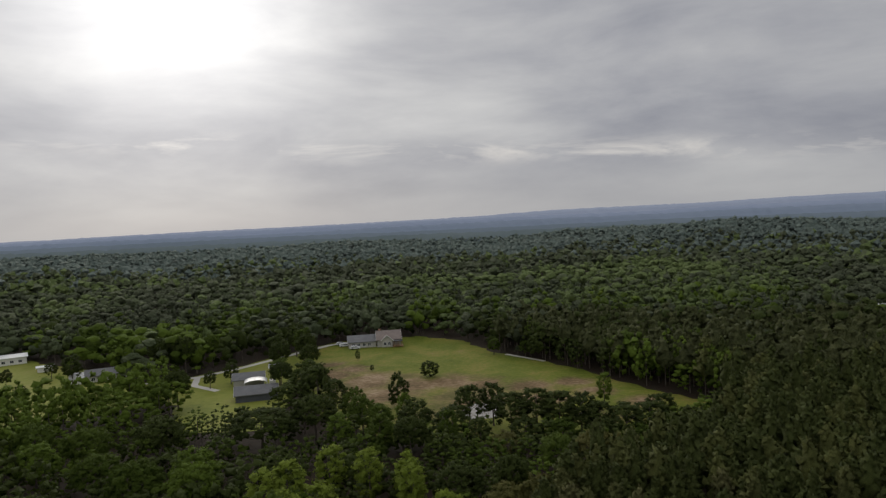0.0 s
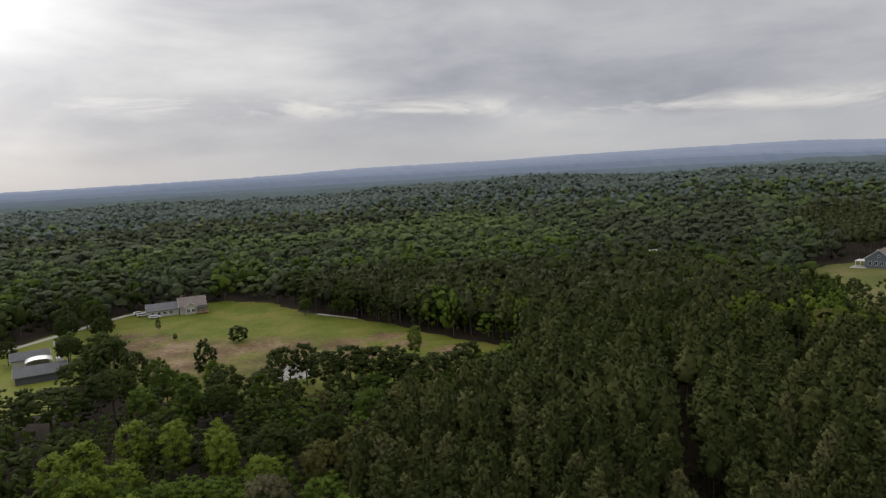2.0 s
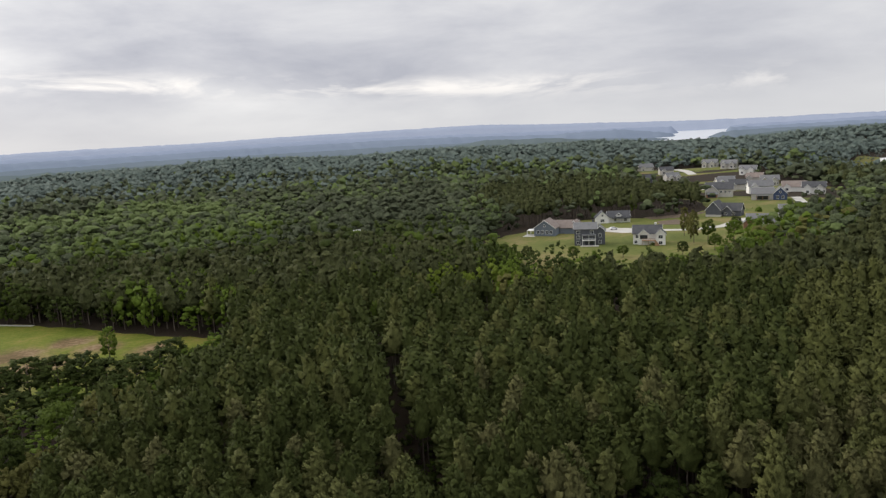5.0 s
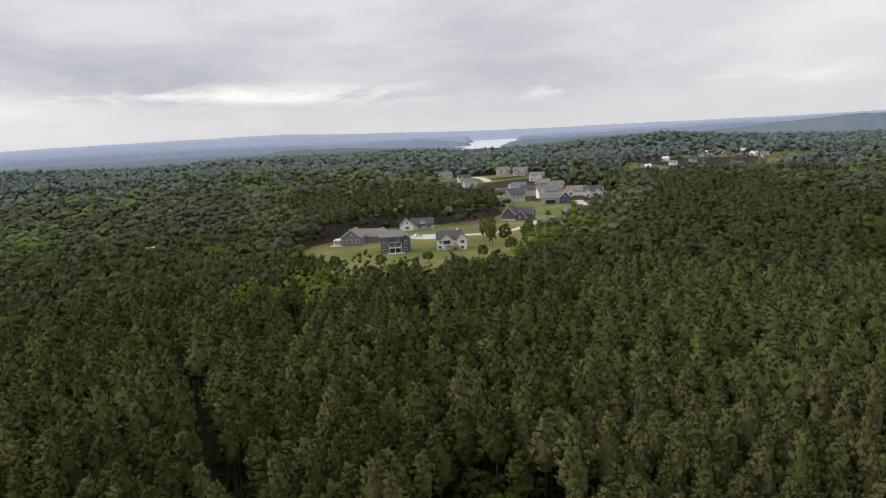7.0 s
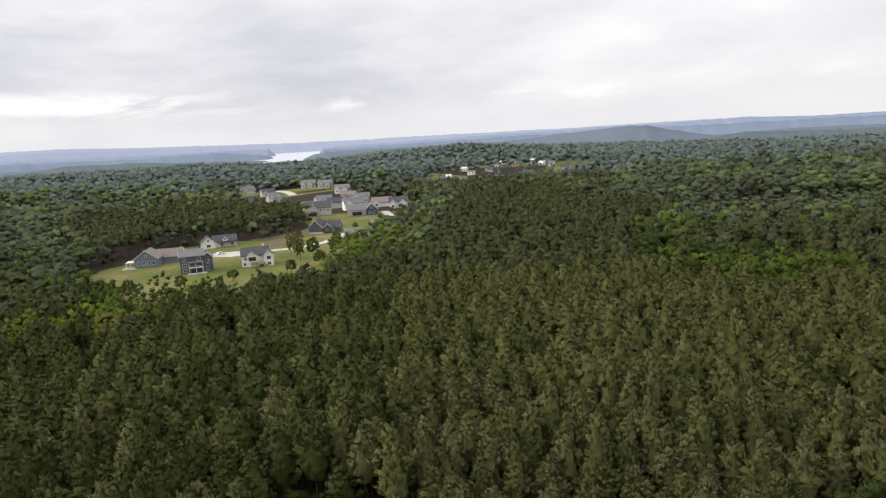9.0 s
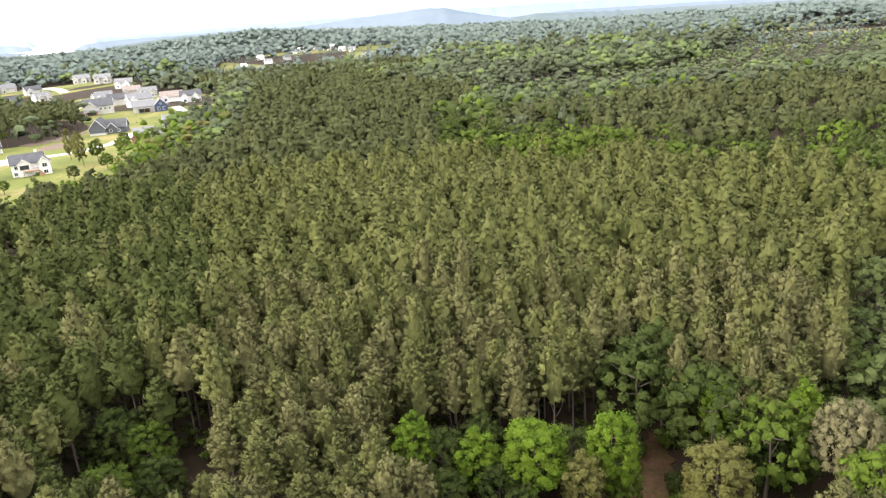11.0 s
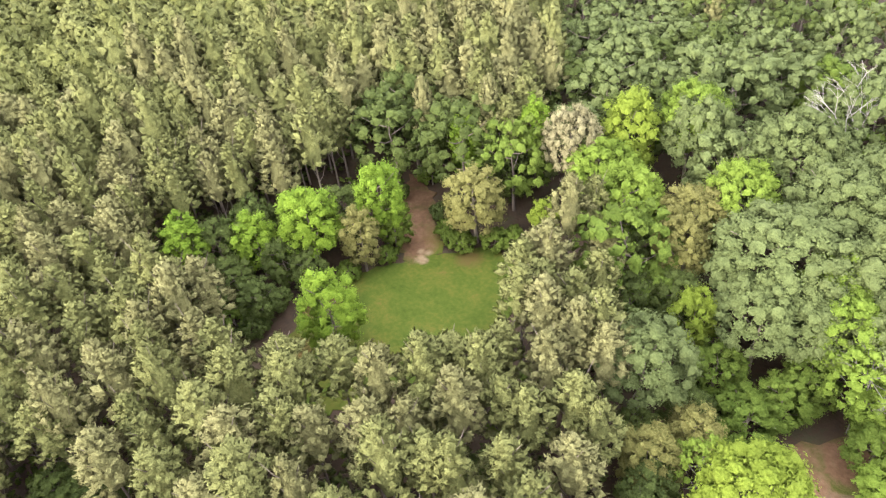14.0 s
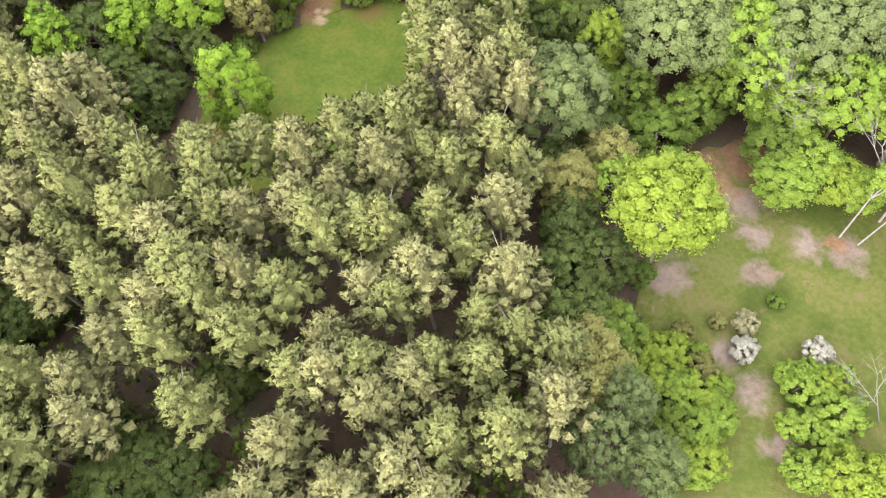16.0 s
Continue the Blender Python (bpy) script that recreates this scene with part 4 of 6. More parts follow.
    (-54, 280, "oak", 12, 0.75, LEAF_DARK, "dark tree beside the hilltop lane"),
    (-52, 268, "round", 9, 0.9, LEAF_MID, "green tree at the weeds' edge"),
    (-89.6, 234, "oak", 13.5, 0.85, LEAF_DARK, "dark tall tree by the lane"),
    (-82, 268, "round", 9, 0.8, LEAF_DARK, "dark round tree by the lane"),
    (-88, 262, "round", 7, 0.7, LEAF_DARK, "small round tree by the lane"),
    (-17, 145, "slim", 14, 1.35, LEAF_SUNLIT, "bright green tapering tree in the woods"),
    (-8.6, 141, "slim", 13.5, 1.25, LEAF_SUNLIT, "bright green tapering tree in the woods"),
    (-25.3, 147.5, "slim", 14.5, 1.5, LEAF_SUNLIT, "bright green tapering tree in the woods"),
    (-32, 137.5, "slim", 14.5, 1.5, LEAF_SUNLIT, "bright green tapering tree in the woods"),
    (-24.2, 127.7, "slim", 14, 1.5, LEAF_SUNLIT, "bright green tapering tree in the woods"),
    (-29.1, 122.6, "slim", 14, 1.45, LEAF_SUNLIT, "fresh green tapering tree in the woods"),
    (-7.4, 133.9, "slim", 14, 1.2, LEAF_SUNLIT, "bright green tapering tree in the woods"),
    (-21.2, 110.1, "slim", 14, 1.3, LEAF_SUNLIT, "fresh green tapering tree in the woods"),
    (11.8, 136.4, "oak", 13.5, 0.75, LEAF_DARK, "dark feathery tree in the woods"),
    (15.6, 124.8, "oak", 13.5, 0.7, LEAF_OLIVE, "pale olive oak in the woods"),
    (30.9, 147.7, "oak", 14, 0.9, LEAF_OLIVE, "pale olive oak before the pines"),
    (-50.8, 137, "oak", 14, 0.95, LEAF_LIGHT, "light green broad tree in the woods"),
    (-87, 169, "oak", 13.5, 1.1, LEAF_MID, "green broad tree in the valley woods"),
    (-93, 157, "oak", 13.5, 1.0, LEAF_LIGHT, "light green broad tree in the valley woods"),
    (-64, 142, "great_oak", 13.5, 0.85, LEAF_MID, "green dome-crowned tree in the valley woods"),
    (-54, 148, "round", 14, 1.5, LEAF_LIGHT, "light green broad tree in the valley woods"),
    (-36, 135, "slim", 14, 1.5, LEAF_SUNLIT, "bright green tapering tree in the woods"),
    (-72, 176, "oak", 13.5, 1.1, LEAF_DARK, "dark dome-crowned tree in the valley woods"),
    (-76, 150, "oak", 13, 1.0, LEAF_MID, "green broad tree in the valley woods"),
    (-104, 176, "oak", 13, 1.0, LEAF_MID, "green broad tree in the valley woods"),
    (-27.5, 178, "slim", 12.5, 1.5, LEAF_LIGHT, "light green tree before the meadow"),
    (-17, 175, "slim", 12.5, 1.3, LEAF_MID, "green tree before the meadow"),
    (-9.4, 170, "oak", 12.5, 0.8, LEAF_DARK, "blackish broad tree before the meadow"),
    (1.4, 135, "oak", 12.5, 0.95, LEAF_DARK, "dark feathery tree in the woods"),
    (11.4, 139, "slim", 13, 1.3, LEAF_DARK, "dark spired tree in the woods"),
    (36.8, 147, "oak", 13, 0.95, LEAF_OLIVE, "pale olive oak before the pines"),
    (24, 152, "oak", 12, 0.9, LEAF_MID, "green oak before the pines"),
    (-148, 279, "round", 13, 1.15, LEAF_DARK, "tall dark tree beside the low house"),
    (-118, 292, "oak", 16, 0.9, LEAF_DARK, "tall dark tree behind the lane"),
    (-107, 290, "oak", 16, 0.9, LEAF_DARK, "tall dark tree behind the lane"),
    (-99, 300, "oak", 15, 0.8, LEAF_MID, "tall green tree behind the lane"),
    (-70, 296, "slim", 15, 1.6, LEAF_DARK, "tall dark conical tree beside the lane"),
    (-67, 318, "round", 16, 1.4, LEAF_DARK, "tall dark tree beside the hilltop lane"),
    (-61, 304, "round", 16, 1.3, LEAF_MID, "tall green tree beside the hilltop lane"),
    (-66, 280, "oak", 14, 0.8, LEAF_DARK, "dark tree beside the lane"),
    (-62, 262, "round", 11, 1.2, LEAF_MID, "green tree beside the shed"),
    (-58, 248, "oak", 12, 0.8, LEAF_DARK, "dark dome-crowned tree beside the barn"),
    (105, 162, "slim", 15.5, 0.7, LEAF_MID, "green spire above the pines"),
    (330, 206.6, "slim", 17, 0.9, LEAF_OLIVE, "thin tan-green pine beside the white house"),
    (313, 190.6, "slim", 17, 0.95, LEAF_OLIVE, "thin tan-green tree beside the white house"),
]
TREES += [(x, y, shape, h, k, leaf, label) for (x, y, h, k, leaf, shape) in (
    (322, 198, 15, 0.8, LEAF_OLIVE, "slim"), (318, 186, 12, 1.0, LEAF_MID, "round"), (337, 167, 13, 1.2, LEAF_MID, "round"), (371, 172, 12, 1.2, LEAF_MID, "round"),
    (328, 178, 11, 1.2, LEAF_LIGHT, "round"), (345, 176, 10, 1.1, LEAF_MID, "round"), (352, 190, 9, 1.0, LEAF_DARK, "round"), (388, 176, 12, 1.1, LEAF_MID, "round"), (400, 186, 11, 1.0, LEAF_LIGHT, "slim"),
    (432, 184, 12, 1.2, LEAF_LIGHT, "round"), (396, 286, 14, 1.0, LEAF_LIGHT, "slim"), (430, 281, 14, 1.1, LEAF_DARK, "slim"), (418, 268, 15, 0.8, LEAF_DARK, "slim"), (442, 270, 15, 0.9, LEAF_DARK, "slim"),
    (400, 262, 9, 0.6, LEAF_DARK, "slim"), (455, 285, 14, 1.1, LEAF_DARK, "round"), (470, 296, 14, 1.1, LEAF_DARK, "round"), (480, 318, 14, 1.2, LEAF_MID, "round"), (498, 330, 13, 1.1, LEAF_DARK, "round"),
    (262, 195, 6, 0.8, LEAF_MID, "round"), (243, 208, 7, 0.8, LEAF_MID, "round"), (228, 222, 8, 0.9, LEAF_DARK, "round"), (280, 176, 7, 0.8, LEAF_DARK, "round"), (300, 172, 8, 0.9, LEAF_MID, "round"))
    for label in ("leafy tree on the edge of the estate's lawn",)]
TREES += [(x, y, "round", h * 0.94, k * 1.6, LEAF_DARK, "dark broad-crowned pine at the meadow's foot") for x, y, h, k in ((6.1, 197.6, 14, 0.8), (12.9, 199.5, 14, 0.7), (17.2, 190.5, 13, 0.95), (24.3, 192, 14, 0.9), (29.8, 188.3, 13.5, 0.95), (35.1, 184.6, 13.5, 0.9), (44.5, 175, 13, 0.9), (52, 180, 12, 0.9), (39, 181, 12, 0.85), (57, 187, 12, 0.8), (1, 186.6, 11, 0.9), (-9, 191, 12, 0.85))]
TREES += [(x, y, "full", h, k, leaf, "dense low tree at the meadow's foot") for x, y, h, k, leaf in ((-12, 182, 8, 0.9, LEAF_MID), (-3, 180, 7.5, 0.9, LEAF_DARK), (7, 184, 7.5, 0.9, LEAF_DARK), (20, 181, 8, 1.0, LEAF_DARK), (29, 178, 8, 0.95, LEAF_MID), (38, 174, 8.5, 1.0, LEAF_DARK), (47, 168, 8.5, 1.0, LEAF_MID), (55, 172, 9, 1.0, LEAF_DARK), (62, 180, 9, 0.9, LEAF_DARK), (14, 172, 7, 0.9, LEAF_OLIVE), (-20, 200, 6, 0.8, LEAF_DARK), (2, 168, 8, 1.0, LEAF_DARK))]
TREES += [(x, y, "round", h, k, LEAF_DARK, "dark tree on the mown lawn") for x, y, h, k in ((-164.5, 294, 7, 0.8), (-174, 278.5, 8, 0.7), (-155, 294, 5, 0.6), (-128, 281, 6, 0.7), (-108, 266, 8, 0.8), (-155, 256, 6, 0.7), (-120, 274, 9, 0.9), (-98, 262, 7, 0.7))]
rng = random.Random(5)
for i, (x, y, shape, h, k, leaf, label) in enumerate(TREES):
    crown, trunk, zhi, rad = SHAPES[shape, i % 2 + (2 if y > 100 else 0)]
    bark = BARK_PALE if shape == "open" else BARK
    t = tree_thing("shrub" if h < 3.5 else "tree", crown, trunk, leaf, bark)
    t.matrix_basis = place(x, y, rng.uniform(0, 360), k * rng.uniform(0.97, 1.05), h / zhi)
    tagged(t, label, "shrub" if h < 3.5 else "tree")

SHRUBS = [(8.6, -22.4, 1.2, LEAF_LIME), (6.2, -22.2, 1.2, LEAF_LIGHT), (4.4, -29.9, 1.1, LEAF_LIGHT), (1.0, -30.6, 1.3, LEAF_LIGHT), (3.4, -31.6, 1.0, LEAF_LIME), (0.2, -28.6, 1.0, LEAF_LIGHT), (12.4, -22.6, 1.3, LEAF_LIME), (9.9, -24.2, 0.9, LEAF_OLIVE), (13.3, -24.9, 0.8, LEAF_OLIVE), (11.3, -25.1, 0.6, LEAF_LIGHT), (6.9, -22.6, 1.0, LEAF_LIGHT), (7.9, -24.6, 0.7, LEAF_LIGHT), (5.9, -29.9, 0.8, LEAF_LIGHT), (3.9, -19.4, 1.2, LEAF_LIME), (2.4, -27.0, 0.9, LEAF_LIGHT), (-3.8, -29.4, 1.3, LEAF_LIME), (12.6, -28.4, 0.5, LEAF_OLIVE), (13.6, -21, 1.25, LEAF_LIME), (15.5, -20.2, 1.0, LEAF_MID), (9.4, -21.2, 1.3, LEAF_LIGHT), (11.4, -19.6, 1.2, LEAF_LIME), (11.2, -22.2, 0.8, LEAF_OLIVE), (11.2, -30.2, 0.75, LEAF_CREAM), (9.4, -28.4, 0.8, LEAF_WHITE), (6.0, -33.2, 0.8, LEAF_WHITE), (5.2, -31.4, 0.8, LEAF_LIGHT), (3.4, -33.2, 0.8, LEAF_LIGHT), (1.8, -28.2, 0.9, LEAF_LIGHT), (-2.6, -27.6, 1.5, LEAF_LIME), (-0.6, -25.2, 1.2, LEAF_LIGHT), (11.4, -34, 0.55, LEAF_MID), (5.9, -20.6, 1.2, LEAF_LIGHT), (7.4, -18.6, 1.3, LEAF_MID), (3.8, -18.4, 1.1, LEAF_LIGHT), (1.6, -30.6, 0.7, LEAF_MID), (72.4, -20.4, 1.0, LEAF_MID), (76.2, -21.2, 1.1, LEAF_DARK), (79.4, -15.2, 1.2, LEAF_MID), (83.6, -17.0, 1.2, LEAF_DARK), (85.6, -22.4, 1.2, LEAF_MID), (74.6, -13.6, 0.9, LEAF_LIGHT), (68.4, -21.4, 1.2, LEAF_MID), (70, -20.6, 1.0, LEAF_MID), (67, -25.4, 1.3, LEAF_MID), (66, -27.6, 1.3, LEAF_MID), (70.6, -11.6, 1.0, LEAF_MID), (69.6, -6.2, 1.1, LEAF_MID), (68.4, -3.2, 1.0, LEAF_DARK), (68, 3.4, 1.3, LEAF_DARK), (64.6, 6.6, 1.3, LEAF_DARK), (66.4, 8.6, 1.4, LEAF_MID), (19.8, -25.6, 0.9, LEAF_MID)]
for i, (x, y, k, leaf) in enumerate(SHRUBS):
    crown, trunk, zhi, rad = SHAPES["shrub", i % 2]
    t = tree_thing("shrub", crown, trunk, leaf)
    t.matrix_basis = place(x, y, i * 77.0, k)
    words = {"leaves_lime": "bright yellow-green shrub", "leaves_mid": "mid-green leafy shrub", "leaves_light": "light green leafy shrub", "leaves_olive": "olive twiggy shrub", "leaves_cream": "cream-tipped shrub", "blossom_white": "white-flowering shrub", "leaves_dark": "dark green shrub"}[leaf.name]
    tagged(t, words + (" in the yard grass" if x < 40 else " at the clearing's edge"), "shrub", "shrubs")


def bare_tree(x, y, h, lean, seed, label, bark):
    """A dead or leafless tree: forked pale limbs that split twice."""
    rng = np.random.default_rng(seed)
    pile = Pile()

    def fork(p, d, length, r, depth):
        q = p + d * length
        stem(pile, p, q, r, r * 0.68, 6)
        if depth:
            for _ in range(3 if depth > 1 else 2):
                e = d + rng.normal(0, 0.42, 3)
                e[2] = abs(e[2]) * 0.8 + 0.12
                fork(q, e / np.linalg.norm(e), length * rng.uniform(0.55, 0.8), r * 0.6, depth - 1)
    d = np.array([lean[0], lean[1], 1.0])
    fork(np.array([0, 0, -0.3]), d / np.linalg.norm(d), h * 0.42, h * 0.0095, 5)
    v, t, nor = pile.arrays()
    root = new("bare_tree")
    ob = new("trunk", tri_mesh("bare_tree", v, t, [bark], None, True, nor))
    ob.parent = root
    root.matrix_basis = place(x, y, 0, 1)
    tagged(root, label, "tree")


bare_tree(54.5, -68.4, 16.5, (0.05, 0.05), 3, "dead grey-white tree with bare forked limbs", BARK_SILVER)
bare_tree(13.2, -43.2, 12, (0.10, -0.42), 5, "leaning pale-barked tree with bare limbs", BARK_PALE)
bare_tree(11.8, -44.0, 10, (-0.1, -0.35), 8, "leaning pale-barked tree with bare limbs", BARK_PALE)
bare_tree(27.0, -45.4, 11, (0.0, 0.05), 9, "pale bare-limbed tree in a thin crown", BARK_PALE)
bare_tree(-1.0, -33.4, 6, (0.5, 0.1), 11, "fallen leaning pale dead tree", BARK_PALE)

# ---- woods ----
rs = np.random.default_rng(12)


def scatter(spacing, rmin, rmax, az0, az1, jitter=0.36, turn=0.0):
    n = int(rmax / spacing) + 1
    i, j = np.meshgrid(np.arange(-n, n + 1), np.arange(-n, n + 1))
    x, y = i.ravel() * spacing, j.ravel() * spacing
    c, s = math.cos(turn), math.sin(turn)
    x, y = x * c - y * s, x * s + y * c
    x, y = x + rs.uniform(-jitter, jitter, len(x)) * spacing, y + rs.uniform(-jitter, jitter, len(y)) * spacing
    r, az = np.hypot(x, y), np.degrees(np.arctan2(-x, y))
    az = np.where(az > 60, az - 360, az)
    ok = (r >= rmin) & (r < rmax) & (az < az0) & (az > az1)
    return x[ok], y[ok]


def in_any(x, y, polys):
    hit = np.zeros(len(x), bool)
    for p in polys:
        hit |= inside(x, y, p)
    return hit


def off_line(x, y, a, b, w):
    ax, ay, bx, by = *a, *b
    l = math.hypot(bx - ax, by - ay)
    u = ((x - ax) * (bx - ax) + (y - ay) * (by - ay)) / l / l
    d = np.abs((x - ax) * (by - ay) - (y - ay) * (bx - ax)) / l
    return ~((u > 0) & (u < 1) & (d < w))


def lanes(x, y):
    """Keeps trees out of the dark rides between blocks of the plantation."""
    k = off_line(x, y, (52, 68), (118, 187), 2.2) & off_line(x, y, (95, 76), (168, 34), 1.6) & off_line(x, y, (30, 16), (14, 24), 2.0)
    return k & (np.hypot(x - 22, y - 21) > 4.0) & ~inside(x, y, [(62, 37), (70, 34), (80, 42), (86, 50), (86, 60), (74, 60), (64, 48)])


def away(x, y, gap):
    k = np.ones(len(x), bool)
    for tx, ty, shape, h, kk, leaf, label in TREES:
        k &= np.hypot(x - tx, y - ty) > gap * SHAPES[shape, 0][3] * kk
    return k


x, y = scatter(4.25, 0, 820, 40, -200, 0.36, 0.35)
swell = np.array([noise.noise(Vector((a / 11, b / 11, 4.7))) + 0.6 * noise.noise(Vector((a / 34, b / 34, 8.1))) for a, b in zip(x, y)])
keep = in_any(x, y, PINE_BLOCKS) & ~in_any(x, y, OPEN) & ~inside(x, y, BELT) & lanes(x, y) & away(x, y, 0.75) & (swell > -0.70)
r = np.hypot(x, y)
keep &= (r < 130) | (rs.uniform(size=len(x)) < np.clip(1.0 - (r - 130) / 300, 0.24, 1))
mixed = in_any(x, y, PINE_MIXED) & ~in_any(x, y, OPEN) & (rs.uniform(size=len(x)) < np.clip(0.62 - (r - 200) / 1200, 0.22, 0.62))
keep |= mixed
px, py, swell = x[keep], y[keep], swell[keep]
order = np.argsort(np.hypot(px - 30, py + 4))
px, py, swell = px[order], py[order], swell[order]
PINE_THINGS = 300

near_pines = []
for v in range(6):
    h = 14.2 + 0.45 * v
    cv, ct, cn = pine_crown(300 + v, h, 5, 6, 84, 15, 0.20)
    tv, tt, tn = trunk_arrays(320 + v, h * 0.96, 0.14, 1.6, 0.25, 9, 0.28)
    near_pines.append((tri_mesh("crown_pine", cv, ct, [PINE], None, True, cn), tri_mesh("trunk_pine", tv, tt, [BARK], None, True, tn)))
for i in range(min(PINE_THINGS, len(px))):
    crown, trunk = near_pines[i % 6]
    t = tree_thing("pine_tree", crown, trunk, PINE_SHADED if py[i] > 38 and i % 4 else PINE if rs.uniform() < 0.6 else PINE_GREY)
    k = rs.uniform(0.88, 1.1)
    t.matrix_basis = place(px[i], py[i], rs.uniform(0, 360), rs.uniform(1.04, 1.42), k * 0.95 * (1 + 0.14 * swell[i]))
    tagged(t, "olive-green plantation pine with tufted crown", "pine tree", "plantation pines")
px, py, swell = px[PINE_THINGS:], py[PINE_THINGS:], swell[PINE_THINGS:]
for i, (x, y, k, kz) in enumerate([(84.6, -22.7, 0.85, 1.25), (95.7, -77.4, 0.9, 1.2), (81, -31, 0.9, 1.15)]):
    crown, trunk = near_pines[i % 6]
    t = tree_thing("pine_tree", crown, trunk, PINE_GREY if y < 0 else PINE)
    t.matrix_basis = place(x, y, 60 * i, k, kz)
    tagged(t, "tall lone pine with a bare lower trunk", "pine tree", "lone pines")


def forest(name, x, y, templates, choice, mat_index, mats, scale, scale_z, label, category):
    """Joins many trees into one sheet of woodland."""
    vs, ts, ms, ns, n = [], [], [], [], 0
    z = height(x, y)
    ang = rs.uniform(0, 6.283, len(x))
    for k, (v, t, nor, fixed) in enumerate(templates):
        sel = np.where(choice == k)[0]
        if not len(sel):
            continue
        c, s = np.cos(ang[sel])[:, None], np.sin(ang[sel])[:, None]
        sx = scale[sel][:, None]
        V = np.stack([(v[:, 0] * c - v[:, 1] * s) * sx + x[sel][:, None], (v[:, 0] * s + v[:, 1] * c) * sx + y[sel][:, None], v[:, 2] * scale_z[sel][:, None] + z[sel][:, None]], -1)
        ns.append(np.stack([nor[:, 0] * c - nor[:, 1] * s, nor[:, 0] * s + nor[:, 1] * c, nor[:, 2] + 0 * c], -1).reshape(-1, 3))
        T = t[None] + (np.arange(len(sel)) * len(v))[:, None, None] + n
        M = np.repeat(mat_index[sel][:, None], len(t), 1)
        if fixed is not None:
            M = np.where(fixed[None] >= 0, fixed[None], M)
        vs.append(V.reshape(-1, 3))
        ts.append(T.reshape(-1, 3))
        ms.append(M.ravel())
        n += len(sel) * len(v)
    ob = new(name, tri_mesh(name, np.concatenate(vs), np.concatenate(ts), mats, np.concatenate(ms), True, np.concatenate(ns)))
    return tagged(ob, label, category, kind="stuff")


def with_trunk(crown, h, r, bark_slot):
    pile = Pile()
    pile.add(crown[0], crown[1], crown[2])
    m = len(crown[1])
    stem(pile, (0, 0, -0.3), (0, 0, h), r, r * 0.5, 4)
    v, t, nor = pile.arrays()
    fixed = np.full(len(t), -1)
    fixed[m:] = bark_slot
    return v, t, nor, fixed


r = np.hypot(px, py)
for lo, hi, rings, sides, lobes, leaves, size, nt_ in ((0, 125, 5, 6, 42, 9, 0.27, 7), (125, 240, 5, 6, 18, 5, 0.40, 6), (240, 2000, 4, 5, 5, 2, 0.7, 5)):
    s = (r >= lo) & (r < hi)
    temps = [with_trunk(pine_crown(400 + rings * 7 + k, 14.2 + 0.5 * k, rings, sides, lobes, leaves, size), 9.0, 0.15, 2) for k in range(nt_)]
    m = s.sum()
    forest("pine_woods", px[s], py[s], temps, rs.integers(0, nt_, m), np.where((py[s] > np.maximum(42, 0.45 * px[s])) & (rs.uniform(size=m) < 0.75), 3, (rs.uniform(size=m) < 0.4).astype(int)) if hi < 300 else (rs.uniform(size=m) < 0.4).astype(int), [PINE, PINE_GREY, BARK, PINE_SHADED] if hi < 200 else [PINE_GREEN, PINE, BARK, PINE_SHADED] if hi < 300 else [PINE_DEEP, PINE_DEEP, BARK], rs.uniform(0.85, 1.2, m) * (1.22 if hi < 200 else 1.28 if hi < 300 else 1.6), rs.uniform(0.9, 1.14, m) * (1 + 0.16 * swell[s]), "close-set rows of olive-green plantation pines", "pine woods")

x, y = scatter(3.4, 8, 135, 30, -125, 0.45)
keep = in_any(x, y, [PINES]) & ~in_any(x, y, OPEN) & (rs.uniform(size=len(x)) < 0.8)
x, y = x[keep], y[keep]
m = len(x)
forest("undergrowth", x, y, [(*broad_crown(480 + k, 1.5, 0.0, 2.6 + 0.5 * k, 5, 9, 0.30, 0.42, 0.6, False), None) for k in range(4)], rs.integers(0, 4, m), (rs.uniform(size=m) < 0.3).astype(int), [LEAF_DARK, LEAF_MID], rs.uniform(0.7, 1.3, m), rs.uniform(0.6, 1.4, m), "dark leafy undergrowth below the pines", "undergrowth")

HAZED_LEAVES = [HAZED_DARK, HAZED_GREEN, HAZED_LIGHT, HAZED_GREEN, HAZED_LIGHT, HAZED_LIGHT, BARK]
LEAVES = [LEAF_DARK, LEAF_MID, LEAF_LIGHT, LEAF_BLUE, LEAF_OLIVE, LEAF_LIME, BARK]


def kinds(x, y, bias):
    """Which leaf each tree carries: species gather in drifts."""
    f = np.array([noise.noise(Vector((a / 70, b / 70, 0.3))) for a, b in zip(x, y)]) * 1.25 + rs.normal(0, 0.30, len(x)) + bias
    return np.select([f < -0.10, f < 0.28, f < 0.62, f < 0.86, f < 1.25], [0, 1, 2, 4, 2], 5)


def clear_of_houses(x, y):
    k = np.ones(len(x), bool)
    for hx, hy in VILLAGE_HOUSES:
        k &= np.hypot(x - hx, y - hy) > 15
    return k


def low_growth(x, y):
    """Young scrub stays low."""
    r, az = np.hypot(x, y), np.degrees(np.arctan2(-x, y))
    hollow = (az > -30) & (az < 30) & (r > 95) & (r < 225)
    return np.where(inside(x, y, SCRUB) | inside(x, y, VILLAGE), 0.45, np.where(hollow, np.where(r > 150, 0.61, 0.74), 1.0))


LEAF_WORDS = ["dark green", "mid-green", "light green", "grey-green", "olive", "yellow-green"]


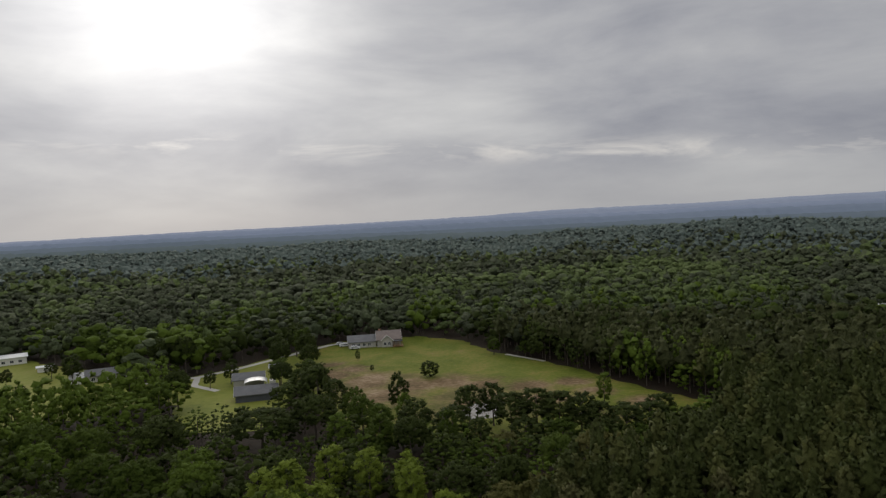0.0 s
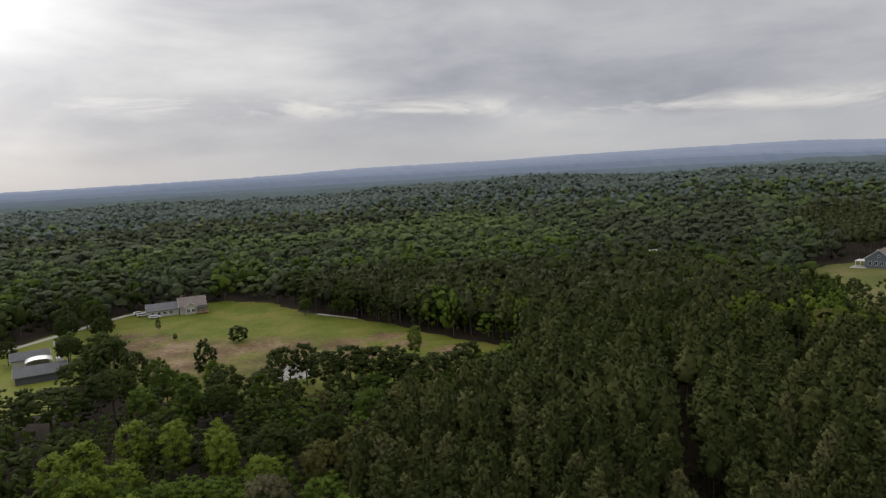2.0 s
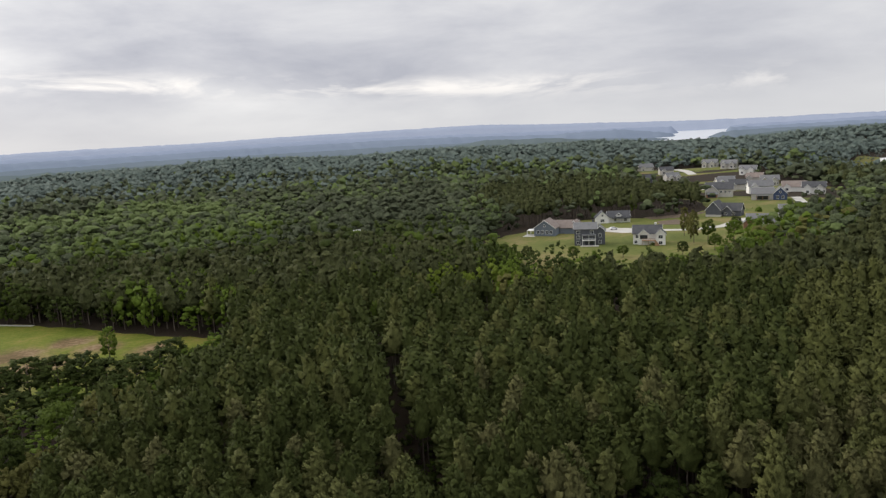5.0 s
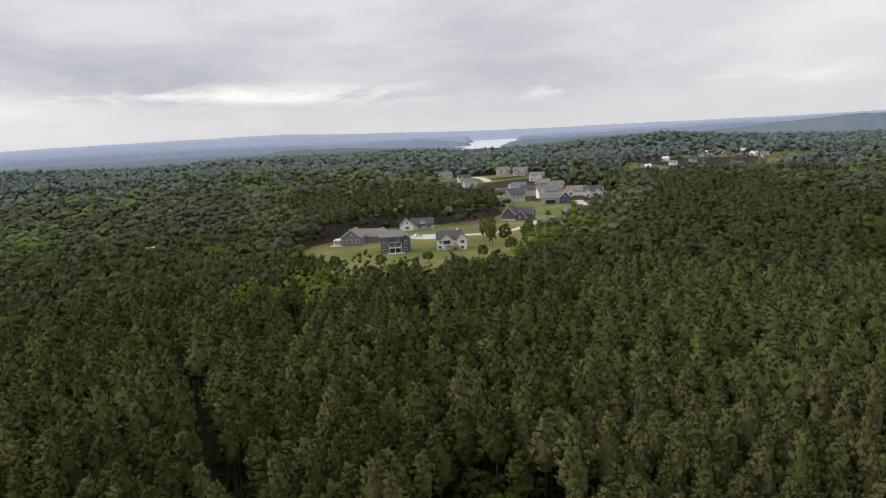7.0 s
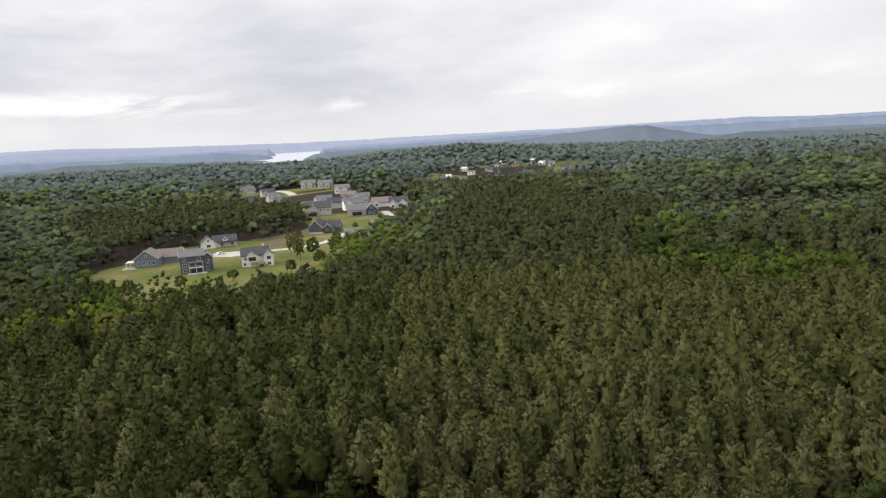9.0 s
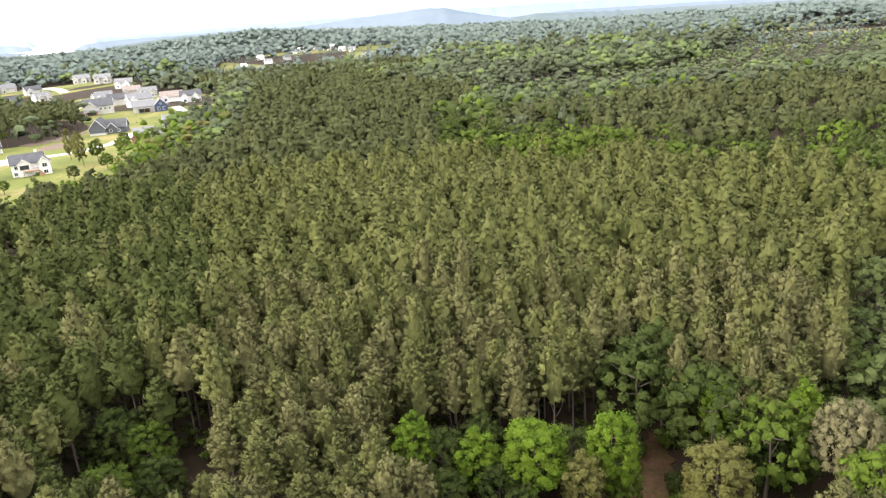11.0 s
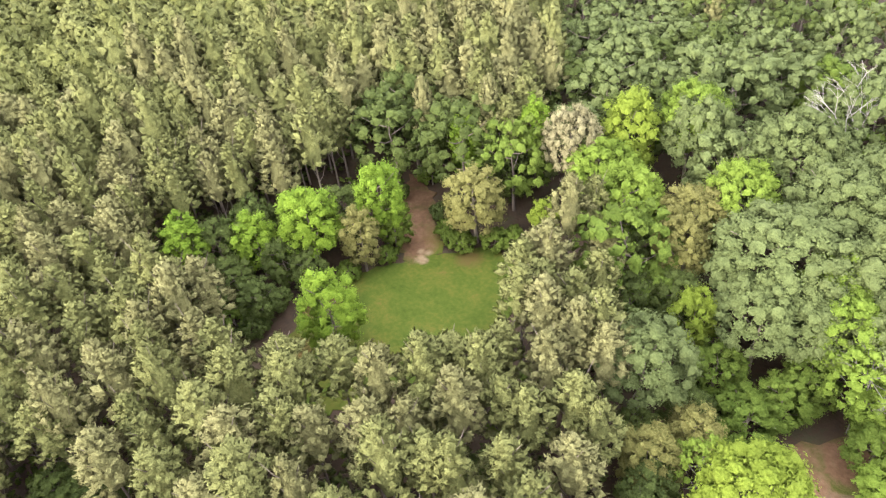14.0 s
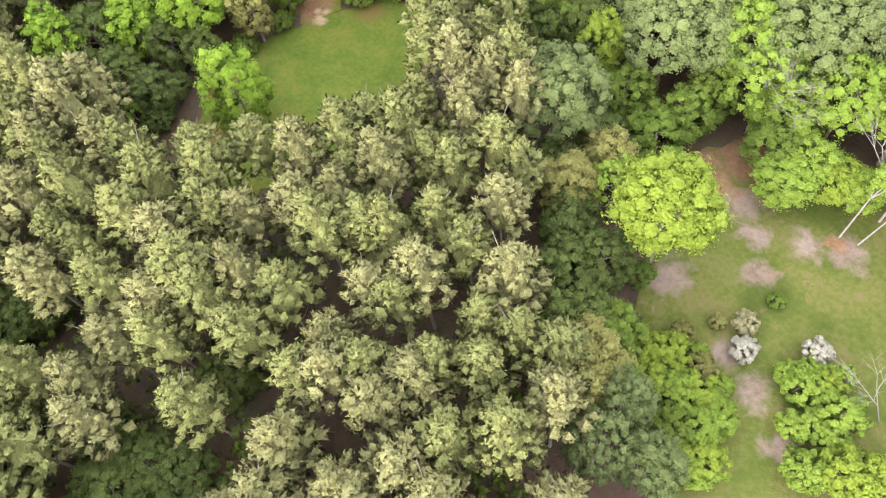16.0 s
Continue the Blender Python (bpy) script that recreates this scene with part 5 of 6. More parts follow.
def woodland_trees(x, y, shapes, species):
    """Trees near enough to tell apart, each a thing of its own."""
    for i in range(len(x)):
        crown, trunk = shapes[i % len(shapes)]
        t = tree_thing("tree", crown, trunk, LEAVES[species[i]])
        t.matrix_basis = place(x[i], y[i], rs.uniform(0, 360), rs.uniform(0.75, 1.25), rs.uniform(0.78, 1.2) * float(low_growth(x[i], y[i])))
        tagged(t, LEAF_WORDS[species[i]] + " broad-crowned tree in dense woods", "tree", "woodland trees")


def woods(spacing, rmin, rmax, temps, label, bias, kmin, kmax, az0=40, az1=-200, far=False):
    x, y = scatter(spacing, rmin, rmax, az0, az1)
    keep = ~in_any(x, y, OPEN) & (~in_any(x, y, PINE_BLOCKS) | inside(x, y, BELT)) & ~inside(x, y, NO_WOODS) & away(x, y, 1.0 if rmax < 200 else 0.85)
    r, az = np.hypot(x, y), np.degrees(np.arctan2(-x, y))
    az = np.where(az > 60, az - 360, az)
    keep &= (np.hypot(x - 2, y + 2) > 13) & ((az < -110) | (r > 78)) & ((az > -138) | (r < 150)) & ((az > -162) | (r < 85)) & ((az > -128) | (r < 300)) & (az < 38)
    x, y = x[keep], y[keep]
    az = az[keep]
    # the -0.22 term puts the far ridge's shade into darker leaf colours
    b = bias - 0.35 * ((az < 2) & (az > -45) & (np.hypot(x, y) > 255) & (np.hypot(x, y) < 350)) + 1.1 * ((np.hypot(x - 160, y - 172) < 24)) + 0.25 * inside(x, y, BELT) + 0.95 * np.exp(-((az + 15) / 13) ** 2) * smooth(300, 420, np.hypot(x, y)) * (1 - smooth(700, 1000, np.hypot(x, y))) + np.where((az < -85) & (np.hypot(x, y) < 330), 0.08, 0) + np.where(inside(x, y, SCRUB), 0.45, 0) - 0.22 * ((az < -2) & (az > -48) & (np.hypot(x, y) > 350)) + np.where((az > -32) & (np.hypot(x, y) < 230), -0.05, 0)
    m = len(x)
    sp = kinds(x, y, b)
    blue = (az < -118) & (rs.uniform(size=m) < 0.72)
    sp = np.where(blue, 3, sp)
    sp = np.where((sp == 4) & (az > -40), 2, sp)
    sp = np.where((az < -60) & (sp == 5), 2, np.where((az < -60) & (sp == 2) & (rs.uniform(size=m) < 0.6), 1, sp))
    if rmax < 200:
        return woodland_trees(x, y, temps, sp)
    # from 250 m on, more and more trees take the leaves with painted haze
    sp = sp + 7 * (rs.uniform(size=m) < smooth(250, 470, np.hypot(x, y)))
    return forest("broadleaf_woods", x, y, temps, rs.integers(0, len(temps), m), sp, LEAVES + HAZED_LEAVES, rs.uniform(kmin, kmax, m) * low_growth(x, y) ** 0.5, rs.uniform(0.75, 1.25, m) * low_growth(x, y), label, "woods")


near_shapes = []
for k in range(5):
    cv, ct, cn = broad_crown(500 + k, 5.4, 2.2, 13.5 + k * 0.5, 96, 13, 0.28, 0.165, 0.65, False, 0.15)
    tv, tt, tn = trunk_arrays(640 + k, 10.5, 0.26, 4.4, 0.3, 5, 0.4)
    near_shapes.append((tri_mesh("crown_woodland", cv, ct, [LEAF_MID], None, True, cn), tri_mesh("trunk_woodland", tv, tt, [BARK], None, True, tn)))
woods(8.0, 14, 130, near_shapes, "", 0.1, 0.75, 1.25)
woods(8.4, 130, 300, [with_trunk(broad_crown(520 + k, (6.2, 4.8, 7.0, 3.8, 5.6, 4.0)[k], (1.5, 1.2, 2.0, 1.0, 1.5, 0.6)[k], (13, 15, 13.5, 16, 12, 14)[k], 40, 5, 0.40, 0.22, 0.8, False, 0.15), 8, 0.24, 6) for k in range(6)], "dense dark green broadleaf woods", -0.12, 0.75, 1.25)
woods(11.2, 300, 460, [with_trunk(broad_crown(540 + k, 6.8 - 0.5 * k, 0.6, 15.0 + k * 0.9, 9, 4, 0.6, 0.40, 0.85, True, 0.4), 7, 0.26, 6) for k in range(5)], "rolling broadleaf woods of mixed greens", -0.05, 0.8, 1.6)
woods(11.8, 460, 620, [with_trunk(broad_crown(550 + k, 7.0 - 0.5 * k, 0.6, 15.0 + k * 0.7, 6, 3, 0.8, 0.48, 0.85, True, 0.6), 7, 0.26, 6) for k in range(5)], "rolling broadleaf woods of mixed greens", -0.02, 0.8, 1.7, 38, -128, True)
x, y = scatter(12.6, 620, 1150, 38, -126)
keep = (~in_any(x, y, OPEN) | (inside(x, y, VILLAGE) & (rs.uniform(size=len(x)) < 0.35))) & clear_of_houses(x, y)
x, y = x[keep], y[keep]
m = len(x)
forest("broadleaf_woods", x, y, [(*broad_crown(560 + k, 7.4, 0.5, 13.0 + k, 5, 0, 1.2, 0.5, 0.6, False, 0.7), None) for k in range(4)], rs.integers(0, 4, m), np.where(rs.uniform(size=m) < smooth(650, 1150, np.hypot(x, y)), 7, kinds(x, y, -0.05)), HAZED_LEAVES + [HAZED_FAR], rs.uniform(0.85, 1.55, m) * low_growth(x, y), rs.uniform(0.75, 1.25, m) * low_growth(x, y), "far rolling broadleaf woods", "woods")
x, y = scatter(16.5, 1150, 1800, 38, -126)
keep = (~in_any(x, y, OPEN) | (inside(x, y, VILLAGE) & (rs.uniform(size=len(x)) < 0.5))) & clear_of_houses(x, y)
x, y = x[keep], y[keep]
m = len(x)
forest("far_woods", x, y, [(*broad_crown(580 + k, 9.5, 0.0, 14 + k, 3, 0, 1.7, 0.62, 0.4, False, 0.9), None) for k in range(4)], rs.integers(0, 4, m), np.zeros(m, int), [HAZED_FAR], rs.uniform(0.9, 1.6, m), rs.uniform(0.75, 1.25, m), "distant woods on the ridges, greyed by painted haze", "woods")


# ---- houses ----
def part(name, bm, mat, parent, label=""):
    bmesh.ops.recalc_face_normals(bm, faces=bm.faces[:])
    me = bpy.data.meshes.new(name)
    bm.to_mesh(me)
    bm.free()
    me.materials.append(mat)
    ob = new(name, me)
    ob.parent = parent
    if label:
        tagged(ob, label)
    return ob


def box(bm, x0, x1, y0, y1, z0, z1):
    v = [bm.verts.new(p) for p in ((x0, y0, z0), (x1, y0, z0), (x1, y1, z0), (x0, y1, z0), (x0, y0, z1), (x1, y0, z1), (x1, y1, z1), (x0, y1, z1))]
    for f in ((0, 1, 5, 4), (1, 2, 6, 5), (2, 3, 7, 6), (3, 0, 4, 7), (4, 5, 6, 7), (3, 2, 1, 0)):
        bm.faces.new([v[i] for i in f])


def boxes(*dims):
    bm = bmesh.new()
    for d in dims:
        box(bm, *d)
    return bm


def prism(bm, outline, a, b, along):
    """An outline in (across, z), drawn out from a to b along x or y."""
    def at(u, z, s):
        return (s, u, z) if along == "x" else (u, s, z)
    v0 = [bm.verts.new(at(u, z, a)) for u, z in outline]
    v1 = [bm.verts.new(at(u, z, b)) for u, z in outline]
    bm.faces.new(v0)
    bm.faces.new(v1[::-1])
    for i in range(len(outline)):
        j = (i + 1) % len(outline)
        bm.faces.new((v0[i], v0[j], v1[j], v1[i]))


def wing(root, cx, cy, w, d, h, rise, along, wall, roof, z0=0.0):
    """One gabled block: walls up to the gables, and a roof slab with eaves."""
    x0, x1, y0, y1 = cx - w / 2, cx + w / 2, cy - d / 2, cy + d / 2
    bm = bmesh.new()
    lo, hi, a, b = (y0, y1, x0, x1) if along == "x" else (x0, x1, y0, y1)
    mid, half = (lo + hi) / 2, (hi - lo) / 2
    prism(bm, [(lo, z0 - 0.4), (hi, z0 - 0.4), (hi, z0 + h), (mid, z0 + h + rise), (lo, z0 + h)], a, b, along)
    part("wall", bm, wall, root)
    e, th = 0.55, 0.28
    k = rise / half
    bm = bmesh.new()
    zt = z0 + h + 0.03
    prism(bm, [(lo - e, zt - k * e), (mid, zt + rise), (hi + e, zt - k * e), (hi + e, zt - k * e + th), (mid, zt + rise + th), (lo - e, zt - k * e + th)], a - e, b + e, along)
    part("roof", bm, roof, root)
    # pale fascia boards along the gable ends
    for s in (a - e - 0.06, b + e + 0.003):
        bm = bmesh.new()
        prism(bm, [(lo - e, zt - k * e - 0.12), (mid, zt + rise - 0.12), (hi + e, zt - k * e - 0.12), (hi + e, zt - k * e + 0.2), (mid, zt + rise + 0.2), (lo - e, zt - k * e + 0.2)], s, s + 0.057, along)
        part("trim", bm, TRIM, root)


def window(root, x, y, z, w, h, face):
    """A framed window standing proud of a wall that faces -y, -x or +x."""
    t, p = 0.12, 0.08
    if face == "y":
        rail = ((x - w / 2 - t, x + w / 2 + t, y - p, y + 0.1, z - t, z), (x - w / 2 - t, x + w / 2 + t, y - p, y + 0.1, z + h, z + h + t), (x - w / 2 - t, x - w / 2, y - p, y + 0.1, z, z + h), (x + w / 2, x + w / 2 + t, y - p, y + 0.1, z, z + h), (x - 0.04, x + 0.04, y - p, y + 0.1, z, z + h))
        glass = (x - w / 2, x + w / 2, y - 0.03, y + 0.05, z, z + h)
    else:
        s = -1 if face == "-x" else 1
        a, b = sorted((x + s * p, x - s * 0.1))
        c, d = sorted((x + s * 0.03, x - s * 0.05))
        rail = ((a, b, y - w / 2 - t, y + w / 2 + t, z - t, z), (a, b, y - w / 2 - t, y + w / 2 + t, z + h, z + h + t), (a, b, y - w / 2 - t, y - w / 2, z, z + h), (a, b, y + w / 2, y + w / 2 + t, z, z + h))
        glass = (c, d, y - w / 2, y + w / 2, z, z + h)
    f = part("window", boxes(*rail), TRIM, root)
    part("pane", boxes(glass), GLASS, f, "dark reflecting glass")


def front_windows(root, cx, y, w, z, n, ww=1.1, hh=1.4):
    for i in range(n):
        window(root, cx - w / 2 + w * (i + 0.5) / n, y, z, ww, hh, "y")


def house_at(name, x, y, turn, label, category="house"):
    root = new(name)
    root.matrix_basis = pose(x, y, float(height(x, y)), 0, 0, turn)
    return tagged(root, label, category)


def chimney(root, x, y, z0, z1, mat):
    part("chimney", boxes((x - 0.5, x + 0.5, y - 0.4, y + 0.4, z0, z1), (x - 0.6, x + 0.6, y - 0.5, y + 0.5, z1, z1 + 0.15)), mat, root)


def deck(root, x0, x1, y0, y1, z, mat=TIMBER):
    part("deck", boxes((x0, x1, y0, y1, z - 0.2, z)), mat, root, "brown timber deck")
    for x in (x0 + 0.15, (x0 + x1) / 2, x1 - 0.15):
        part("post", boxes((x - 0.1, x + 0.1, y0 + 0.05, y0 + 0.25, -0.3, z - 0.2)), mat, root)
    rail = [(x0, x1, y0, y0 + 0.08, z + 0.9, z + 1.0)] + [(x0 + (x1 - x0) * k / 8, x0 + (x1 - x0) * k / 8 + 0.05, y0, y0 + 0.06, z, z + 0.9) for k in range(9)]
    part("railing", boxes(*rail), mat, root)


def porch(root, x0, x1, y0, y1, z, mat_roof, wall):
    """A roofed porch on posts, open and dark inside."""
    part("porch_roof", boxes((x0 - 0.3, x1 + 0.3, y0 - 0.3, y1, z, z + 0.25)), mat_roof, root)
    for x in (x0, (x0 + x1) / 2, x1):
        part("post", boxes((x - 0.13, x + 0.13, y0 - 0.1, y0 + 0.16, -0.3, z)), wall, root)


# low farmhouse on the hill: a garage wing and a taller gabled main block
h = house_at("house", -33, 338, 8, "low hilltop farmhouse with brown and grey shingle roofs")
wing(h, -6.5, 0.5, 13, 9, 2.9, 2.3, "x", WALL_BEIGE, ROOF_GREY)
wing(h, 6.0, 0, 11, 11, 3.5, 3.2, "x", WALL_BEIGE, ROOF_BROWN)
wing(h, 5.0, -4.2, 5, 5.5, 3.5, 2.0, "y", WALL_BEIGE, ROOF_BROWN)
front_windows(h, -7, -4.0, 10, 0.9, 4, 1.3, 1.2)
front_windows(h, 5.0, -6.95, 4, 1.0, 2, 1.2, 1.4)
porch(h, 8.2, 11.8, -8.6, -5.4, 2.8, ROOF_DARK, TIMBER)
deck(h, 7.6, 12.4, -9.2, -5.6, 0.7)
chimney(h, 2.0, 1.5, 4.0, 7.4, BRICK_TONE)

h = house_at("house", -141, 287, 26, "long low house with a grey roof and pale walls")
wing(h, 2.5, 0, 15, 8, 2.7, 1.8, "x", WALL_BEIGE, ROOF_GREY)
wing(h, -7.5, -0.5, 6, 7, 2.5, 1.5, "x", WALL_WHITE, METAL_ROOF)
front_windows(h, 2.5, -4.0, 13, 0.8, 4, 1.3, 1.2)
part("door", boxes((-0.5, 0.5, -4.09, -3.95, 0, 2.05)), TRIM, h)

h = house_at("house", -208, 332, 32, "white flat-roofed building beside the lawn")
wing(h, 0, 0, 19, 10, 3.3, 0.9, "x", WALL_WHITE, METAL_ROOF)
front_windows(h, 0, -5.0, 17, 1.0, 5, 1.4, 1.1)

h = house_at("shed", -72, 262, 14, "grey-roofed shed with a pale open carport", "shed")
wing(h, -1.5, 3.5, 11, 6, 3.0, 1.8, "x", WALL_BEIGE, ROOF_GREY)
arch = [(4.2 * math.cos(a), 2.5 + 1.25 * math.sin(a)) for a in np.linspace(0, math.pi, 11)]
bm = bmesh.new()
prism(bm, [(u + 1.0, z) for u, z in arch] + [(u * 0.97 + 1.0, z - 0.1) for u, z in arch[::-1]], -6.0, 0.2, "y")
part("carport_roof", bm, METAL_ROOF, h, "pale arched metal roof")
for u in (-3.0, 5.0):
    for v in (-5.8, -2.9, 0.0):
        part("post", boxes((u - 0.07, u + 0.07, v - 0.07, v + 0.07, -0.3, 2.5)), METAL_ROOF, h)
part("side_box", boxes((6.0, 8.2, -3.0, 0.5, -0.3, 2.4)), WALL_WHITE, h, "white box store")

h = house_at("barn", -66, 244, 14, "low barn with a wide grey shingle roof", "barn")
wing(h, 0, 0, 14, 8, 2.6, 2.0, "x", WALL_SLATE, ROOF_GREY)
h = house_at("garden_shed", -70, 288, 10, "small white garden shed on the grass", "shed")
wing(h, 0, 0, 3.6, 3, 2.2, 0.8, "x", WALL_WHITE, METAL_ROOF)
h = house_at("garden_shed", -176, 310, 28, "small pale trailer on the lawn", "trailer")
wing(h, 0, 0, 6, 2.6, 2.2, 0.4, "x", WALL_WHITE, METAL_ROOF)
h = house_at("garden_shed", 204, 327, -30, "small white roof showing above the trees", "shed")
wing(h, 0, 0, 6, 5, 9.0, 1.4, "x", WALL_WHITE, METAL_ROOF)

# estate houses that show their backs to the woods
h = house_at("house", 302, 272, -62, "blue-grey house with brown-grey gabled roofs and a patio")
wing(h, -3, -4.5, 12, 12, 4.6, 4.2, "y", WALL_BLUE, ROOF_BROWN)
wing(h, 3, 3.5, 20, 9, 3.6, 3.6, "x", WALL_BLUE, ROOF_BROWN)
wing(h, 10.5, 7, 8, 9, 3.6, 3.2, "y", WALL_BEIGE, ROOF_BROWN)
front_windows(h, -3, -10.5, 10, 1.4, 4, 1.3, 1.8)
window(h, -3, -10.5, 5.4, 1.0, 1.0, "y")
part("patio", boxes((-15, -8, -13.5, -4, -0.3, 0.14)), CONCRETE, h, "pale concrete patio")
porch(h, -13.5, -9.2, -9.0, -3.0, 2.8, TRIM, TRIM)

h = house_at("house", 284, 232, -51, "dark slate three-level house with white-framed porches")
wing(h, -2, 0, 11, 10, 8.4, 2.6, "x", WALL_SLATE, ROOF_GREY)
wing(h, 5.2, 0.8, 5.0, 8, 7.2, 2.2, "y", WALL_SLATE, ROOF_GREY)
for z in (0.7, 3.4, 6.1):
    window(h, -5.6, -5.0, z, 1.5, 1.5, "y")
    if z > 5:
        window(h, 1.2, -5.0, z, 1.5, 1.5, "y")
window(h, 5.2, -3.2, 0.8, 1.3, 1.5, "y")
window(h, 5.2, -3.2, 4.0, 1.3, 1.7, "y")
deck(h, -3.6, 3.0, -7.8, -5.0, 3.0, TRIM)
part("porch_roof", boxes((-3.8, 3.2, -8.0, -5.0, 5.4, 5.65)), ROOF_GREY, h)
for u in (-3.5, -0.3, 2.9):
    part("post", boxes((u - 0.12, u + 0.12, -7.8, -7.56, 3.0, 5.4)), TRIM, h)
part("patio_door", boxes((-2.5, 2.0, -5.06, -4.9, 0.1, 2.3)), GLASS, h, "dark glass doors")
part("patio", boxes((-4.5, 4.5, -9.0, -5.0, -0.3, 0.12)), CONCRETE, h, "pale concrete patio")
chimney(h, 2.0, 1.0, 8.0, 12.2, WALL_SLATE)

h = house_at("house", 301, 208, -56, "white two-storey house with a dark roof and timber deck")
wing(h, -1, 1.5, 13.5, 10, 5.6, 3.4, "x", WALL_WHITE, ROOF_DARK)
wing(h, -2.6, -3.6, 5.2, 3.4, 5.4, 2.2, "y", WALL_WHITE, ROOF_DARK)
wing(h, 5.4, -3.2, 4.6, 6, 5.6, 2.3, "y", WALL_WHITE, ROOF_DARK)
window(h, 5.4, -6.2, 3.4, 1.9, 1.6, "y")
window(h, 5.4, -6.2, 0.6, 1.6, 1.4, "y")
# a solid dark panel stands in for the shade behind the porch screen
part("porch_shade_panel", boxes((-4.4, -0.8, -5.36, -5.2, 3.0, 5.0)), GLASS, h, "dark panel for the shade inside the screened porch")
window(h, -6.4, -3.5, 0.6, 1.3, 1.4, "y")
window(h, -5.8, -3.5, 3.3, 1.3, 1.5, "y")
deck(h, -3.4, 2.8, -8.0, -5.4, 2.7)
part("steps", boxes(*[(2.8 + 0.3 * k, 3.1 + 0.3 * k, -8.0, -6.8, -0.3, 2.7 - 0.36 * k) for k in range(8)]), TIMBER, h)
chimney(h, 3.0, 2.0, 6.0, 10.0, WALL_WHITE)

h = house_at("house", 357, 274, -48, "white farmhouse with dark roof, dormer and front porch")
wing(h, 4, 0.5, 13, 9, 3.4, 3.2, "x", WALL_WHITE, ROOF_DARK)
wing(h, -6, -1.5, 8, 9, 3.4, 3.6, "y", WALL_WHITE, ROOF_DARK)
wing(h, 4, -2.6, 3.0, 3.0, 4.6, 1.2, "y", WALL_WHITE, ROOF_DARK)
window(h, 4, -4.1, 4.4, 1.2, 0.9, "y")
front_windows(h, 5, -4.0, 9, 0.8, 3, 1.3, 1.6)
window(h, -6, -6.0, 0.9, 2.2, 1.6, "y")
window(h, -6, -6.0, 4.2, 1.0, 1.1, "y")
porch(h, 0, 10.4, -6.4, -4.0, 2.7, ROOF_DARK, TRIM)
part("door", boxes((2.5, 3.5, -4.09, -3.9, 0, 2.1)), TIMBER, h)

h = house_at("house", 413, 232, -74, "slate-grey house with steep white-edged gables")
wing(h, -3.5, -1, 9, 14, 4.2, 5.0, "y", WALL_SLATE, ROOF_DARK)
wing(h, 5.5, 1.5, 12, 9, 3.6, 4.0, "x", WALL_SLATE, ROOF_DARK)
wing(h, 4.0, -3.0, 5, 4, 3.8, 2.6, "y", WALL_SLATE, ROOF_DARK)
part("plinth", boxes((-8.06, 1.06, -8.07, 6, -0.4, 1.3)), WALL_BEIGE, h, "pale stone plinth")
front_windows(h, 5.5, -5.05, 9, 1.0, 2, 1.4, 1.6)

h = house_at("house", 374, 187, -64, "pale house with dark grey roof, half hidden by trees")
wing(h, 0, 0, 15, 11, 4.2, 3.6, "x", WALL_WHITE, ROOF_GREY)
wing(h, -6, -4.5, 6, 6, 4.0, 2.8, "y", BRICK_TONE, ROOF_GREY)
window(h, -6, -7.5, 1.2, 1.8, 1.6, "y")
front_windows(h, 3, -5.5, 8, 1.2, 3, 1.2, 1.5)
h = house_at("house", 421, 192, -64, "pale house with grey roof behind trees")
wing(h, 0, 0, 15, 10, 4.5, 3.4, "x", WALL_WHITE, ROOF_GREY)
wing(h, 4.5, -4, 6, 5, 4.0, 2.8, "y", WALL_WHITE, ROOF_GREY)
window(h, 4.5, -6.5, 1.2, 1.8, 1.6, "y")

h = house_at("house", 509, 250, -63, "navy and beige house with grey roof and brick porch")
wing(h, -4, 0, 15, 11, 4.6, 3.8, "x", WALL_BEIGE, ROOF_GREY)
wing(h, 7.5, -0.5, 9, 13, 4.8, 4.2, "y", WALL_NAVY, ROOF_GREY)
front_windows(h, 7.5, -7.0, 7, 1.2, 2, 1.6, 2.0)
window(h, 7.5, -7.0, 5.2, 1.2, 1.2, "y")
porch(h, -8, 0, -9.5, -5.5, 3.4, ROOF_GREY, BRICK_TONE)
# dark sheet on the wall in place of the porch's shaded depth
part("porch_shade_panel", boxes((-7.6, -0.4, -5.62, -5.5, 0.4, 3.0)), GLASS, h, "dark panel for the shade inside the porch")
h = house_at("house", 515, 292, -62, "large beige house with dark gabled roof")
wing(h, 0, 0, 20, 13, 6.4, 4.6, "x", WALL_BEIGE, ROOF_DARK)
wing(h, -5, -5, 9, 9, 5.2, 4.2, "y", WALL_BEIGE, ROOF_GREY)
wing(h, -5, -10.5, 8, 4, 3.0, 1.2, "x", BRICK_TONE, ROOF_GREY)
front_windows(h, 4.5, -6.5, 9, 3.4, 3, 1.3, 1.5)
# the brick porch's shaded inside is a flat dark panel
part("porch_shade_panel", boxes((-8.0, -2.0, -12.62, -12.5, 0.5, 2.7)), GLASS, h, "dark panel for the shade inside the porch")


